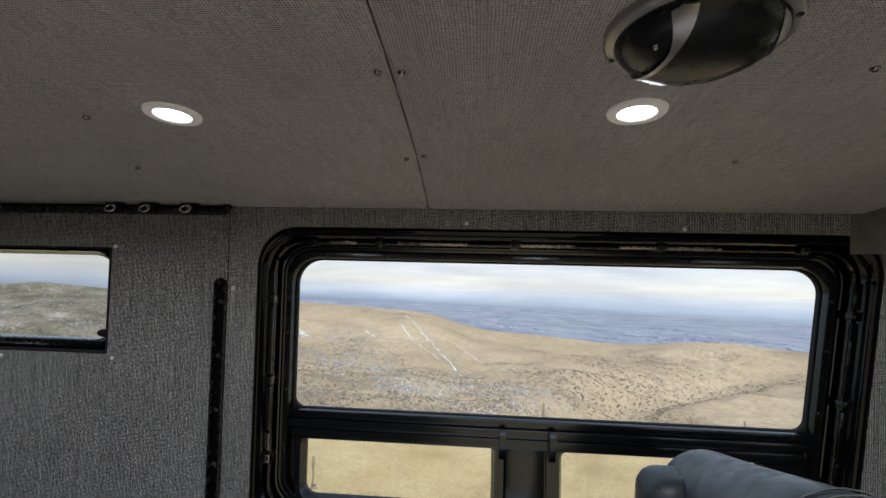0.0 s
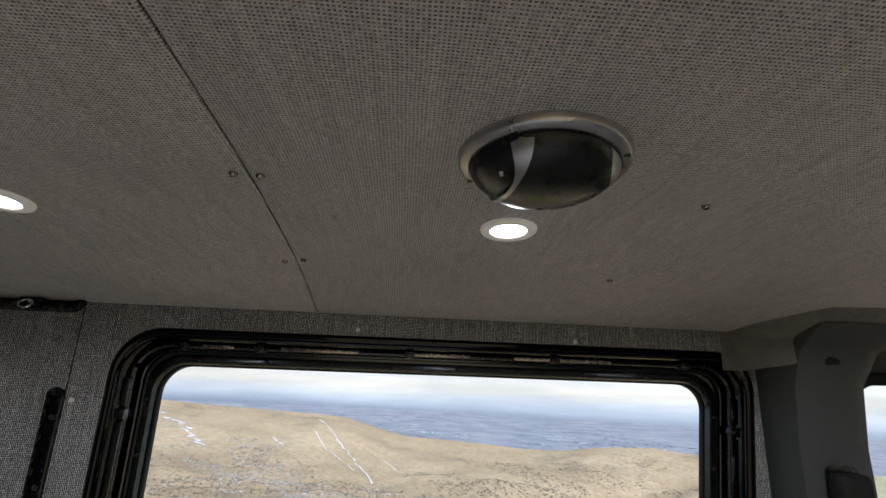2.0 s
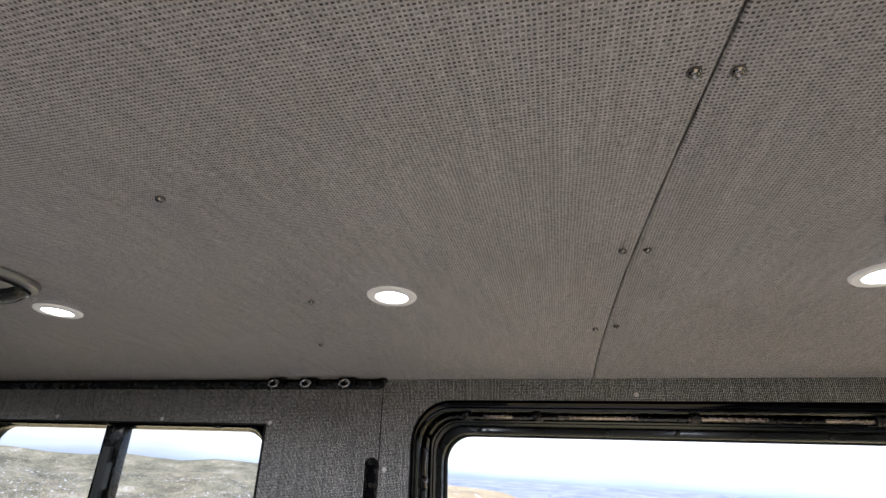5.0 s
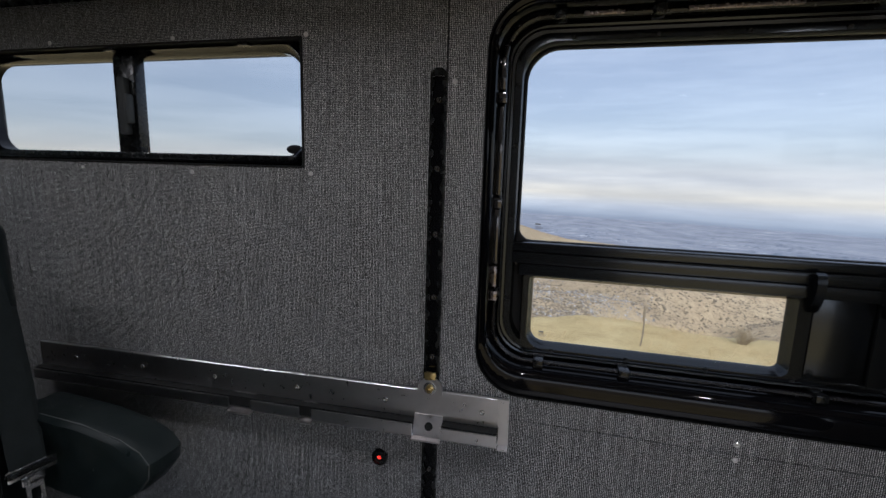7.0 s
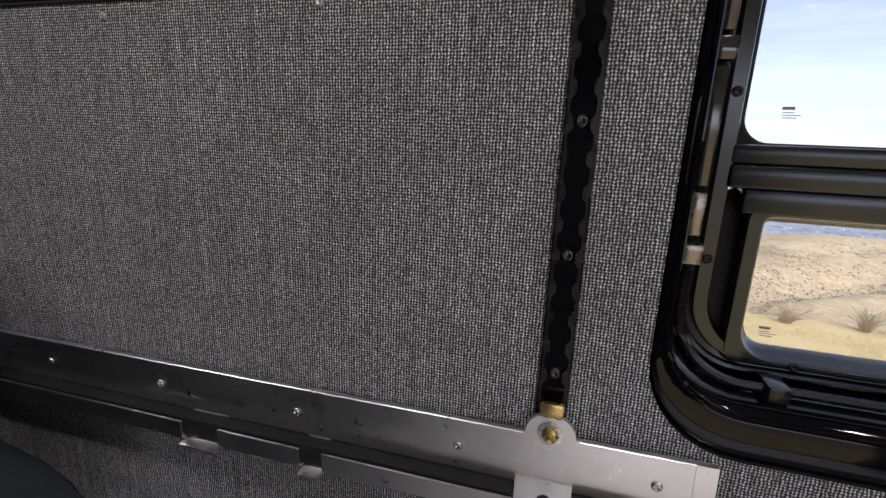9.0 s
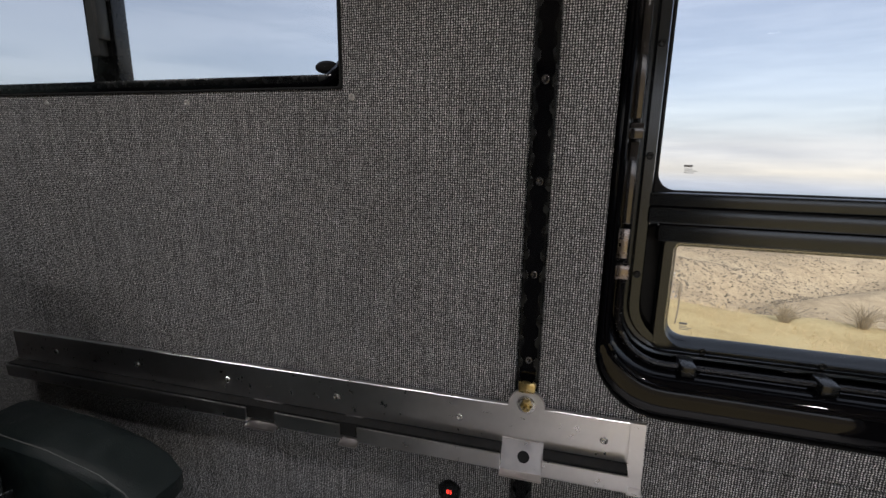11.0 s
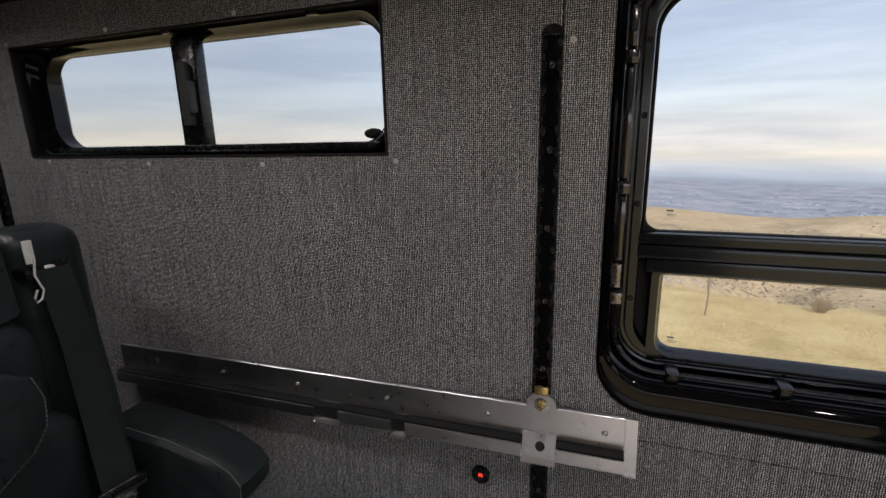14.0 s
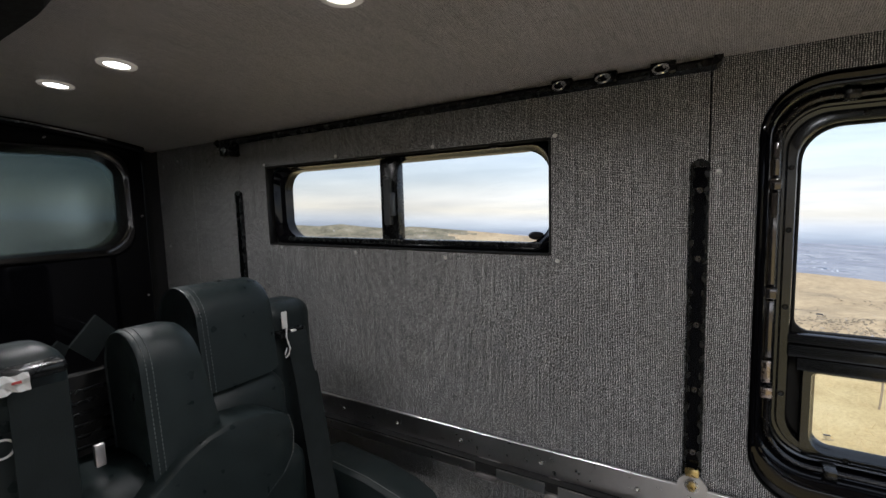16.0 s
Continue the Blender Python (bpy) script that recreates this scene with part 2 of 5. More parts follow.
SCREW_DARK = material("dark_zinc_screw", (0.30, 0.28, 0.27), 0.16, 1.0, 0.5, 150, 0.15, 0.0)
CLIP_METAL = material("tarnished_clip_steel", (0.30, 0.26, 0.24), 0.26, 1.0, 0.5, 150, 0.15, 0.05, 500)
BLACK_MATT = material("black_rubber", (0.012, 0.012, 0.012), 0.7, 0, 0.3, 120, 0.3, 0.2, 500)
ALU = material("brushed_aluminium", (0.80, 0.785, 0.785), 0.30, 1.0, 0.5, 90, 0.06, 0.04, 300, wear=-0.05)
ALU_DULL = material("dull_aluminium", (0.62, 0.59, 0.58), 0.38, 1.0, 0.5, 60, 0.2, 0.08, 300, wear=0.05)
STEEL = material("stainless_steel", (0.66, 0.65, 0.63), 0.22, 1.0, 0.5, 200, 0.1)
BRASS = material("yellow_zinc_plate", (0.72, 0.55, 0.24), 0.3, 1.0, 0.5, 200, 0.2)
CHROME = material("chrome_plate", (0.75, 0.75, 0.76), 0.1, 1.0, 0.5, 100, 0.1)
LEATHER = material("black_leather", (0.0165, 0.0245, 0.0252), 0.40, 0, 0.36, 40, 0.25, 0.5, 650, wear=0.06)
LEATHER_GREY = material("charcoal_leather", (0.030, 0.038, 0.044), 0.40, 0, 0.5, 40, 0.2, 0.45, 650, wear=0.06)
STITCH = material("grey_thread", (0.15, 0.16, 0.16), 0.8, 0, 0.2, 300, 0.2)
LOOM = material("braided_loom", (0.012, 0.011, 0.012), 0.22, 0.0, 0.5, 200, 0.3, 0.1, 900)
WEBBING = material("black_webbing", (0.013, 0.018, 0.0185), 0.6, 0, 0.22, 300, 0.3, 0.5, 900)
PLASTIC_GREY = material("grey_cab_plastic", (0.052, 0.056, 0.058), 0.55, 0, 0.4, 60, 0.15, 0.4, 900)
LINING = material("corner_felt", (0.17, 0.16, 0.15), 0.9, 0, 0.2, 400, 0.3, 0.4, 900)
HEADLINER = material("grey_headliner", (0.10, 0.10, 0.10), 0.9, 0, 0.2, 300, 0.2, 0.3, 900)
CARPET = material("grey_floor_vinyl", (0.52, 0.50, 0.48), 0.6, 0, 0.3, 500, 0.4, 0.5, 900)
PANE = pane_material("window_glass", (0.93, 0.95, 0.95), 0.6)
PANE_DARK = pane_material("privacy_glass", (0.05, 0.072, 0.072), 9.0, 0.22, (0.80, 0.98, 0.98))
PANE_CAB = pane_material("cab_glass", (0.95, 0.97, 0.96))
PANE_BACK = clear_material("glass_outer_face")
RING_CREAM = material("glowing_cream_ring", (0.62, 0.58, 0.50), 0.45, 0, 0.4, 100, 0.1)
# faint emission on the ring stands in for lens light scattered into it
ring = RING_CREAM.node_tree.nodes["Principled BSDF"]
ring.inputs["Emission Color"].default_value, ring.inputs["Emission Strength"].default_value = (1.0, 0.90, 0.78, 1), 0.09
LENS = glow("lamp_lens", (1.0, 0.96, 0.90), 5.0)
LED_RED = glow("red_digit", (1.0, 0.05, 0.03), 2.0)
SMOKED = material("smoked_plastic", (0.012, 0.012, 0.014), 0.22, 0, 0.30, 60, 0.2)
DOME = material("smoked_gloss_dome", (0.010, 0.012, 0.011), 0.30, 0, 0.28, 60, 0.2)
SATIN_SILVER = material("satin_silver_plastic", (0.40, 0.39, 0.385), 0.34, 0.8, 0.5, 80, 0.1)
PAPER = material("white_label", (0.75, 0.75, 0.74), 0.7, 0, 0.3, 60, 0.15)
PRINT_RED = material("red_print", (0.55, 0.10, 0.09), 0.7, 0, 0.2)
PRINT = material("grey_print", (0.30, 0.30, 0.31), 0.8, 0, 0.2)
BODY_PAINT = material("vehicle_body_paint", (0.05, 0.05, 0.055), 0.3, 0, 0.5, 20, 0.1)

# ---------------------------------------------------------------- mesh helpers


def finish(ob, smooth=True, angle=35):
    if smooth:
        for f in ob.data.polygons:
            f.use_smooth = True
        ob.data.set_sharp_from_angle(angle=radians(angle))
    return ob


def part(name, bm, mat, parent=None, label="", smooth=True):
    bmesh.ops.recalc_face_normals(bm, faces=bm.faces)
    me = bpy.data.meshes.new(name)
    bm.to_mesh(me)
    bm.free()
    me.materials.append(mat)
    ob = new(name, me)
    if parent is not None:
        ob.parent = parent
    if label:
        tagged(ob, label)
    return finish(ob, smooth)


def thing(name, place=(0, 0, 0), label="", category="", group="", kind=""):
    ob = new(name)
    ob.empty_display_size = 0.05
    ob.location = place
    return tagged(ob, label, category, group, kind)


def box(bm, x0, x1, y0, y1, z0, z1, bevel=0.0, seg=2):
    r = bmesh.ops.create_cube(bm, size=1)
    vs = r["verts"]
    for v in vs:
        v.co = Vector(((x0 + x1) / 2 + v.co.x * (x1 - x0), (y0 + y1) / 2 + v.co.y * (y1 - y0), (z0 + z1) / 2 + v.co.z * (z1 - z0)))
    if bevel:
        es = list({e for v in vs for e in v.link_edges})
        bmesh.ops.bevel(bm, geom=es, offset=bevel, segments=seg, affect="EDGES", profile=0.5)
    return bm


def boxed(*a, **k):
    return box(bmesh.new(), *a, **k)


def rounded(x0, x1, z0, z1, r, n=8):
    """Closed outline of a rectangle with rounded corners, as (x, z). r: one radius or four (bl, br, tr, tl)."""
    rs = r if isinstance(r, tuple) else (r, r, r, r)
    out = []
    for (cx, cz, sx, sz, a0), q in zip(((x0, z0, 1, 1, 180), (x1, z0, -1, 1, 270), (x1, z1, -1, -1, 0), (x0, z1, 1, -1, 90)), rs):
        for i in range(n + 1):
            a = radians(a0 + 90 * i / n)
            out.append((cx + sx * q + q * math.cos(a), cz + sz * q + q * math.sin(a)))
    return out


def sheet_glass(name, x0, x1, y0, y1, z0, z1, mat, parent=None, label="", facing=(0, -1, 0)):
    """Thin pane; the gloss sits on the face turned to the inside."""
    ob = part(name, boxed(x0, x1, y0, y1, z0, z1), mat, parent, label, smooth=False)
    ob.data.materials.append(PANE_BACK)
    for f in ob.data.polygons:
        f.material_index = 0 if f.normal.dot(Vector(facing)) > 0.9 else 1
    ob.visible_shadow = False
    return ob


def loft(bm, loops, closed=True, cap_first=False, cap_last=False):
    """Skin between loops of equally many 3D points."""
    rings = [[bm.verts.new(p) for p in loop] for loop in loops]
    n = len(rings[0])
    for a, b in zip(rings, rings[1:]):
        for i in range(n if closed else n - 1):
            j = (i + 1) % n
            bm.faces.new((a[i], a[j], b[j], b[i]))
    if cap_first:
        bm.faces.new(rings[0][::-1])
    if cap_last:
        bm.faces.new(rings[-1])
    return bm


def ring_xz(bm, steps):
    """Loops of rounded rectangles in the wall: steps of (x0, x1, z0, z1, radius, y)."""
    return loft(bm, [[(x, y, z) for x, z in rounded(a, b, c, d, r)] for a, b, c, d, r, y in steps])


def frame_xz(bm, outer, inner, y0, y1, ease=0.002):
    """Flat frame with an eased inner and outer edge, facing -y at y0, back at y1. outer, inner: (x0, x1, z0, z1, r)."""
    a, b, c, d, r = outer
    e, f, g, h, q = inner
    s = ease
    return ring_xz(bm, [(a, b, c, d, r, y1), (a, b, c, d, r, y0 + s), (a + s, b - s, c + s, d - s, r, y0), (e - s, f + s, g - s, h + s, q, y0), (e, f, g, h, q, y0 + s), (e, f, g, h, q, y1)])


def lathe(bm, profile, segments=24, axis=Matrix()):
    """Surface of revolution about z of (radius, z) pairs, moved by axis."""
    loops = []
    for r, z in profile:
        loops.append([axis @ Vector((r * math.cos(2 * math.pi * i / segments), r * math.sin(2 * math.pi * i / segments), z)) for i in range(segments)])
    loft(bm, loops)
    if profile[0][0] > 1e-6:
        pass
    return bm


def tube(bm, points, radius, n=8, closed=False):
    """Round bar along points."""
    pts = [Vector(p) for p in points]
    loops = []
    for i, p in enumerate(pts):
        a = pts[i - 1] if i or closed else p
        b = pts[(i + 1) % len(pts)] if i + 1 < len(pts) or closed else p
        d = (b - a).normalized()
        u = d.orthogonal().normalized() if abs(d.z) > 0.9 else d.cross(Vector((0, 0, 1))).normalized()
        w = d.cross(u)
        loops.append([p + radius * (math.cos(2 * math.pi * k / n) * u + math.sin(2 * math.pi * k / n) * w) for k in range(n)])
    if closed:
        loops.append(loops[0])
    loft(bm, loops, True, not closed, not closed)
    return bm


def screw_mesh(radius=0.0041, tall=0.0022):
    """Small domed screw head with a star recess, facing -y."""
    bm = bmesh.new()
    to_wall = Matrix.Rotation(radians(90), 4, "X")
    lathe(bm, [(radius, 0), (radius, tall * 0.3), (radius * 0.8, tall * 0.8), (radius * 0.45, tall), (radius * 0.38, tall * 0.5), (0.0001, tall * 0.45)], 12, to_wall)
    bmesh.ops.recalc_face_normals(bm, faces=bm.faces)
    me = bpy.data.meshes.new("screw")
    bm.to_mesh(me)
    bm.free()
    me.materials.append(STEEL)
    for f in me.polygons:
        f.use_smooth = True
    return me


SCREW = screw_mesh()
SCREW.materials[0] = ALU
SCREW_BLACK = screw_mesh(0.0042, 0.0022)
SCREW_BLACK.materials[0] = BLACK_SATIN
SCREW_LARGE = screw_mesh(0.0046, 0.0022)
SCREW_ROOF = screw_mesh(0.0038, 0.0034)
SCREW_ROOF.materials[0] = SCREW_DARK
SCREW_TRACK = screw_mesh(0.0052, 0.0030)
SCREW_TRACK.materials[0] = CLIP_BLACK


def screw(place, parent, turn=(0, 0, 0), me=None):
    ob = new("screw", me or SCREW)
    ob.matrix_world = pose(*place, *turn)
    ob.parent = parent
    return ob


def wall_sheet(bm, x0, x1, z0, z1, y0, y1, holes):
    """Upright sheet between y0 (inside) and y1 with rectangular holes (x0, x1, z0, z1)."""
    xs = sorted({x0, x1, *[v for h in holes for v in h[:2] if x0 < v < x1]})
    zs = sorted({z0, z1, *[v for h in holes for v in h[2:] if z0 < v < z1]})
    solid = set()
    for i in range(len(xs) - 1):
        for j in range(len(zs) - 1):
            cx, cz = (xs[i] + xs[i + 1]) / 2, (zs[j] + zs[j + 1]) / 2
            if not any(h[0] < cx < h[1] and h[2] < cz < h[3] for h in holes):
                solid.add((i, j))
    made = {}

    def vert(i, j, k):
        if (i, j, k) not in made:
            made[i, j, k] = bm.verts.new((xs[i], (y0, y1)[k], zs[j]))
        return made[i, j, k]

    for i, j in solid:
        for k in (0, 1):
            q = [vert(i, j, k), vert(i + 1, j, k), vert(i + 1, j + 1, k), vert(i, j + 1, k)]
            bm.faces.new(q if k == 0 else q[::-1])
        for di, dj, a, b in ((-1, 0, (i, j), (i, j + 1)), (1, 0, (i + 1, j), (i + 1, j + 1)), (0, -1, (i, j), (i + 1, j)), (0, 1, (i, j + 1), (i + 1, j + 1))):
            if (i + di, j + dj) not in solid:
                bm.faces.new((vert(*a, 0), vert(*b, 0), vert(*b, 1), vert(*a, 1)))
    return bm

# ---------------------------------------------------------------- the shell of the vehicle
REAR, FRONT, FAR_SIDE = -1.58, 2.45, -1.72
BIG_HOLE = (0.082, 1.178, 0.988, 1.538)
TRIM_EDGE = (0.071, 1.163, 0.950, 1.553)
SMALL = (-1.013, -0.228, 1.300, 1.506)


def roof_z(y):
    return 1.666 - 0.076 * abs((y + 0.86) / 0.84) ** 2.8


def lean(x, z):
    """The front edge of the large window leans forward towards its top."""
    return x + 0.117 * (z - 1.30) * min(1.0, max(0.0, (x - 0.75) / 0.38))


def panel_round(x0, x1, z0, z1, y0, y1, hole):
    """Upright panel with a rounded opening. hole: outline as (x, z)."""
    bm = bmesh.new()
    edges = []
    for outline in ([(x0, z0), (x1, z0), (x1, z1), (x0, z1)], hole):
        vs = [bm.verts.new((x, y0, z)) for x, z in outline]
        edges += [bm.edges.new((a, b)) for a, b in zip(vs, vs[1:] + vs[:1])]
    faces = [f for f in bmesh.ops.triangle_fill(bm, use_beauty=True, edges=edges)["geom"] if isinstance(f, bmesh.types.BMFace)]
    back = bmesh.ops.extrude_face_region(bm, geom=faces)["geom"]
    bmesh.ops.translate(bm, verts=[v for v in back if isinstance(v, bmesh.types.BMVert)], vec=(0, y1 - y0, 0))
    return bm


def make_walls():
    wall = part("wall_left", wall_sheet(bmesh.new(), REAR, 1.22, 0.0, 1.70, 0.031, 0.075, [BIG_HOLE, (-1.0, -0.235, 1.308, 1.498)]), BODY_PAINT)
    tagged(wall, "dark vehicle side wall behind woven grey lining panels", "wall", kind="structure")
    specs = [(-1.129, 0.0105, 0.30, 1.60, [SMALL]), (0.0125, 1.192, 0.30, 0.911, []), (-1.371, -1.131, 0.30, 1.60, []), (-1.578, -1.373, 0.30, 1.60, [])]
    for x0, x1, z0, z1, holes in specs:
        part("lining_panel", wall_sheet(bmesh.new(), x0, x1, z0, z1, 0.0, 0.028, holes), WEAVE_WALL, wall, smooth=False)
    window_panel = part("lining_panel", panel_round(0.0125, 1.192, 0.9125, 1.60, 0.0, 0.028, [(lean(x, z), z) for x, z in rounded(*TRIM_EDGE, 0.075)]), WEAVE_WALL, wall, smooth=False)
    window_panel.data.materials.append(BLACK_MATT)
    for f in window_panel.data.polygons:
        f.material_index = 0 if abs(f.normal.y) > 0.5 else 1
    part("lining_panel", wall_sheet(bmesh.new(), -1.129, 1.192, 0.0, 0.298, 0.0, 0.028, []), WEAVE_WALL, wall, smooth=False)
    fixings = [(-0.216, 1.291), (-0.451, 1.287), (-0.70, 1.289), (-0.965, 1.293), (-0.22, 1.508), (-0.474, 1.512), (-0.75, 1.514), (-1.018, 1.512), (0.024, 1.433),
               (0.468, 1.563), (0.855, 1.559), (0.456, 0.927), (0.457, 0.903), (0.80, 0.927), (0.80, 0.903), (-1.537, 1.279), (-1.45, 1.552), (-1.54, 1.54)]
    for x, z in fixings:
        screw((x, -0.0002, z), wall)

    far = part("wall_right", wall_sheet(bmesh.new(), REAR, 1.22, 0.0, 1.70, FAR_SIDE - 0.06, FAR_SIDE, [(0.10, 1.21, 0.03, 1.54)]), WEAVE_WALL)
    tagged(far, "woven grey side wall with an open doorway", "wall", kind="structure")

    bm = boxed(REAR, FRONT, FAR_SIDE, 0.09, -0.06, 0.0)
    tagged(part("floor", bm, CARPET), "grey vinyl vehicle floor", "floor", kind="structure")


def make_ceiling():
    """Two woven panels that meet in a narrow open seam, under a dark roof skin."""
    bm = bmesh.new()
    ys = [-0.018 - (1.702 - 0.018) * i / 40 for i in range(41)]
    for rear_panel in (True, False):
        loops = []
        for y in ys:
            z = roof_z(y)
            gap = 0.3985 - 0.0315 * (y + 0.02)
            x0, x1 = (REAR, gap - 0.0008) if rear_panel else (gap + 0.0008, 1.385)
            loops.append([(x0, y, z), (x0 + 0.0012, y, z - 0.0008), (x0 + 0.0035, y, z - 0.0015), (x1 - 0.0035, y, z - 0.0015), (x1 - 0.0012, y, z - 0.0008), (x1, y, z), (x1, y, z + 0.006), (x0, y, z + 0.006)])
        loft(bm, loops, True, True, True)
    lining = part("ceiling", bm, WEAVE_CEILING)
    tagged(lining, "beige-grey woven ceiling lining with a narrow seam", "ceiling", kind="structure")
    for x, y in ((0.391, -0.229), (0.4165, -0.238), (0.401, -0.453), (0.4225, -0.452), (0.4085, -0.671), (0.4290, -0.668), (0.825, -0.222), (0.814, -0.449), (-0.028, -0.192), (0.04, -0.61), (0.04, -0.36), (0.81, -0.69), (0.414, -0.89), (0.438, -0.89)):
        s = screw((x, y, roof_z(y) - 0.0017), None, (90, 0, 0), SCREW_ROOF)
        s.parent = lining
    bm = bmesh.new()
    loops = [[(x, y, roof_z(y) + k) for x, k in ((REAR - 0.03, 0.008), (FRONT, 0.008), (FRONT, 0.04), (REAR - 0.03, 0.04))] for y in [0.08 - 1.88 * i / 30 for i in range(31)]]
    loft(bm, loops, True, True, True)
    tagged(part("roof", bm, BLACK_MATT), "dark roof skin above the lining", "roof", kind="structure")


def make_big_window():
    w = thing("window_1", (0, 0, 0), "large side window in glossy black trim, two lower panes", "window", kind="structure")
    a, b, c, d = TRIM_EDGE
    t = bmesh.new()
    ring_xz(t, [(a + 0.0005, b - 0.0005, c + 0.0005, d - 0.0005, 0.075, 0.027), (a + 0.0005, b - 0.0005, c + 0.0005, d - 0.0005, 0.075, 0.008), (a + 0.002, b - 0.002, c + 0.0025, d - 0.002, 0.074, 0.0035), (a + 0.005, b - 0.005, c + 0.007, d - 0.005, 0.072, 0.002),
                (0.0800, 1.151, 0.982, 1.540, 0.068, 0.004), (0.083, 1.148, 0.988, 1.537, 0.064, 0.007), (0.0865, 1.1445, 0.994, 1.533, 0.062, 0.016), (0.0885, 1.1425, 0.997, 1.531, 0.060, 0.034), (0.0900, 1.141, 0.999, 1.529, 0.059, 0.060), (0.097, 1.133, 1.004, 1.521, 0.053, 0.061)])
    part("window_trim", t, BLACK_GLOSS, w, "glossy black painted surround")
    # raised bead round the opening
    pts = [(x, 0.004, z) for x, z in rounded(0.0815, 1.1495, 0.986, 1.5385, 0.066, 10)]
    part("edge_bead", tube(bmesh.new(), pts, 0.0024, 6, True), BLACK_GLOSS, w)
    # cable loom clipped into the channel
    pts = [(x, 0.030, z) for x, z in rounded(0.0935, 1.1375, 1.002, 1.5255, 0.056, 10)]
    loom = part("cable_loom", tube(bmesh.new(), pts, 0.0040, 8, True), LOOM, w)
    for z, mat in ((1.108, CLIP_METAL), (1.256, CLIP_BLACK), (1.412, CLIP_BLACK)):
        for x in (0.0920, 1.1395):
            clip = part("clip", boxed(x - 0.0075, x + 0.0075, 0.016, 0.046, z - 0.008, z + 0.008, 0.0015), mat if x < 0.5 else BLACK_GLOSS, loom)
            part("clip_lip", boxed(x - 0.0095, x - 0.006, 0.014, 0.018, z + 0.004, z + 0.010, 0.001), BLACK_GLOSS, clip)
    for z0, z1, mat in ((1.122, 1.155, CLIP_METAL), (1.160, 1.245, CLIP_BLACK), (1.268, 1.400, CLIP_BLACK), (1.424, 1.470, CLIP_BLACK)):
        for x in (0.0920, 1.1395):
            part("retaining_strip", boxed(x - 0.0045, x + 0.0045, 0.0205, 0.0240, z0, z1, 0.0012), mat if x < 0.5 else BLACK_GLOSS, loom)
    for x in (0.17, 0.30, 0.56, 0.82, 1.05):
        for z in (1.002, 1.5255):
            part("clip", boxed(x - 0.008, x + 0.008, 0.018, 0.046, z - 0.0065, z + 0.0065, 0.0015), BLACK_SATIN, loom)
    # metal strips added along the top imitate reflections in the gloss trim
    for x0, x1 in ((0.20, 0.255), (0.335, 0.47), (0.55, 0.67), (0.75, 0.92)):
        part("retaining_strip", boxed(x0, x1, 0.0245, 0.0265, 1.523, 1.529, 0.001), CLIP_METAL, loom)
    # aluminium frame and sashes
    f = bmesh.new()
    ring_xz(f, [(0.094, 1.140, 1.001, 1.524, 0.055, 0.080), (0.094, 1.140, 1.001, 1.524, 0.055, 0.054), (0.0955, 1.1385, 1.0025, 1.5225, 0.054, 0.0515), (0.0980, 1.136, 1.005, 1.5195, 0.052, 0.0505), (0.1005, 1.1335, 1.0075, 1.5165, 0.051, 0.0515), (0.1015, 1.1325, 1.0085, 1.515, 0.051, 0.057),
                (0.106, 1.128, 1.0115, 1.510, 0.050, 0.058), (0.1065, 1.1275, 1.0118, 1.5095, 0.050, 0.0545), (0.1075, 1.1265, 1.0125, 1.508, 0.050, 0.0535), (0.1175, 1.1165, 1.0155, 1.498, 0.050, 0.0535), (0.1185, 1.1155, 1.017, 1.496, 0.050, 0.056), (0.1205, 1.1135, 1.0185, 1.4935, 0.05, 0.066), (0.1205, 1.1135, 1.0185, 1.4935, 0.05, 0.080)])
    fr = part("window_frame", f, FRAME_METAL, w, "black anodised aluminium frame")
    for z in (1.098, 1.231, 1.345, 1.435):
        screw((0.1120, 0.0535, z), fr, me=SCREW_BLACK)
        screw((1.1220, 0.0535, z), fr, me=SCREW_BLACK)
    for i in range(8):
        screw((0.19 + 0.115 * i, 0.0535, 1.5025), fr, me=SCREW_BLACK)
        screw((0.19 + 0.115 * i, 0.0535, 1.0138), fr, me=SCREW_BLACK)
    part("glazing_bead", frame_xz(bmesh.new(), (0.1200, 1.1140, 1.160, 1.4940, (0.004, 0.004, 0.05, 0.05)), (0.1245, 1.1105, 1.1935, 1.4905, (0.02, 0.02, 0.048, 0.048)), 0.0665, 0.078), BLACK_MATT, fr)
    part("crossbar", boxed(0.116, 1.118, 0.0525, 0.080, 1.177, 1.1920, 0.002), FRAME_METAL, fr)
    part("crossbar_step", boxed(0.1165, 1.1175, 0.049, 0.0805, 1.158, 1.1765, 0.0025), FRAME_METAL, fr)
    part("sash_rail", boxed(0.1285, 1.1015, 0.048, 0.072, 1.139, 1.1575, 0.001), FRAME_METAL, fr)
    for outer, inner in (((0.135, 0.548, 1.010, 1.1455, 0.010), (0.1525, 0.523, 1.0215, 1.1315, (0.022, 0.010, 0.004, 0.004))), ((0.625, 1.111, 1.004, 1.1455, 0.012), (0.657, 1.030, 1.022, 1.1315, (0.022, 0.018, 0.010, 0.010)))):
        b = bmesh.new()
        a0, a1, c0, c1, r = outer
        i0, i1, k0, k1, q = inner
        qs = q
        q1, q2 = tuple(v + 0.004 for v in qs), tuple(v + 0.002 for v in qs)
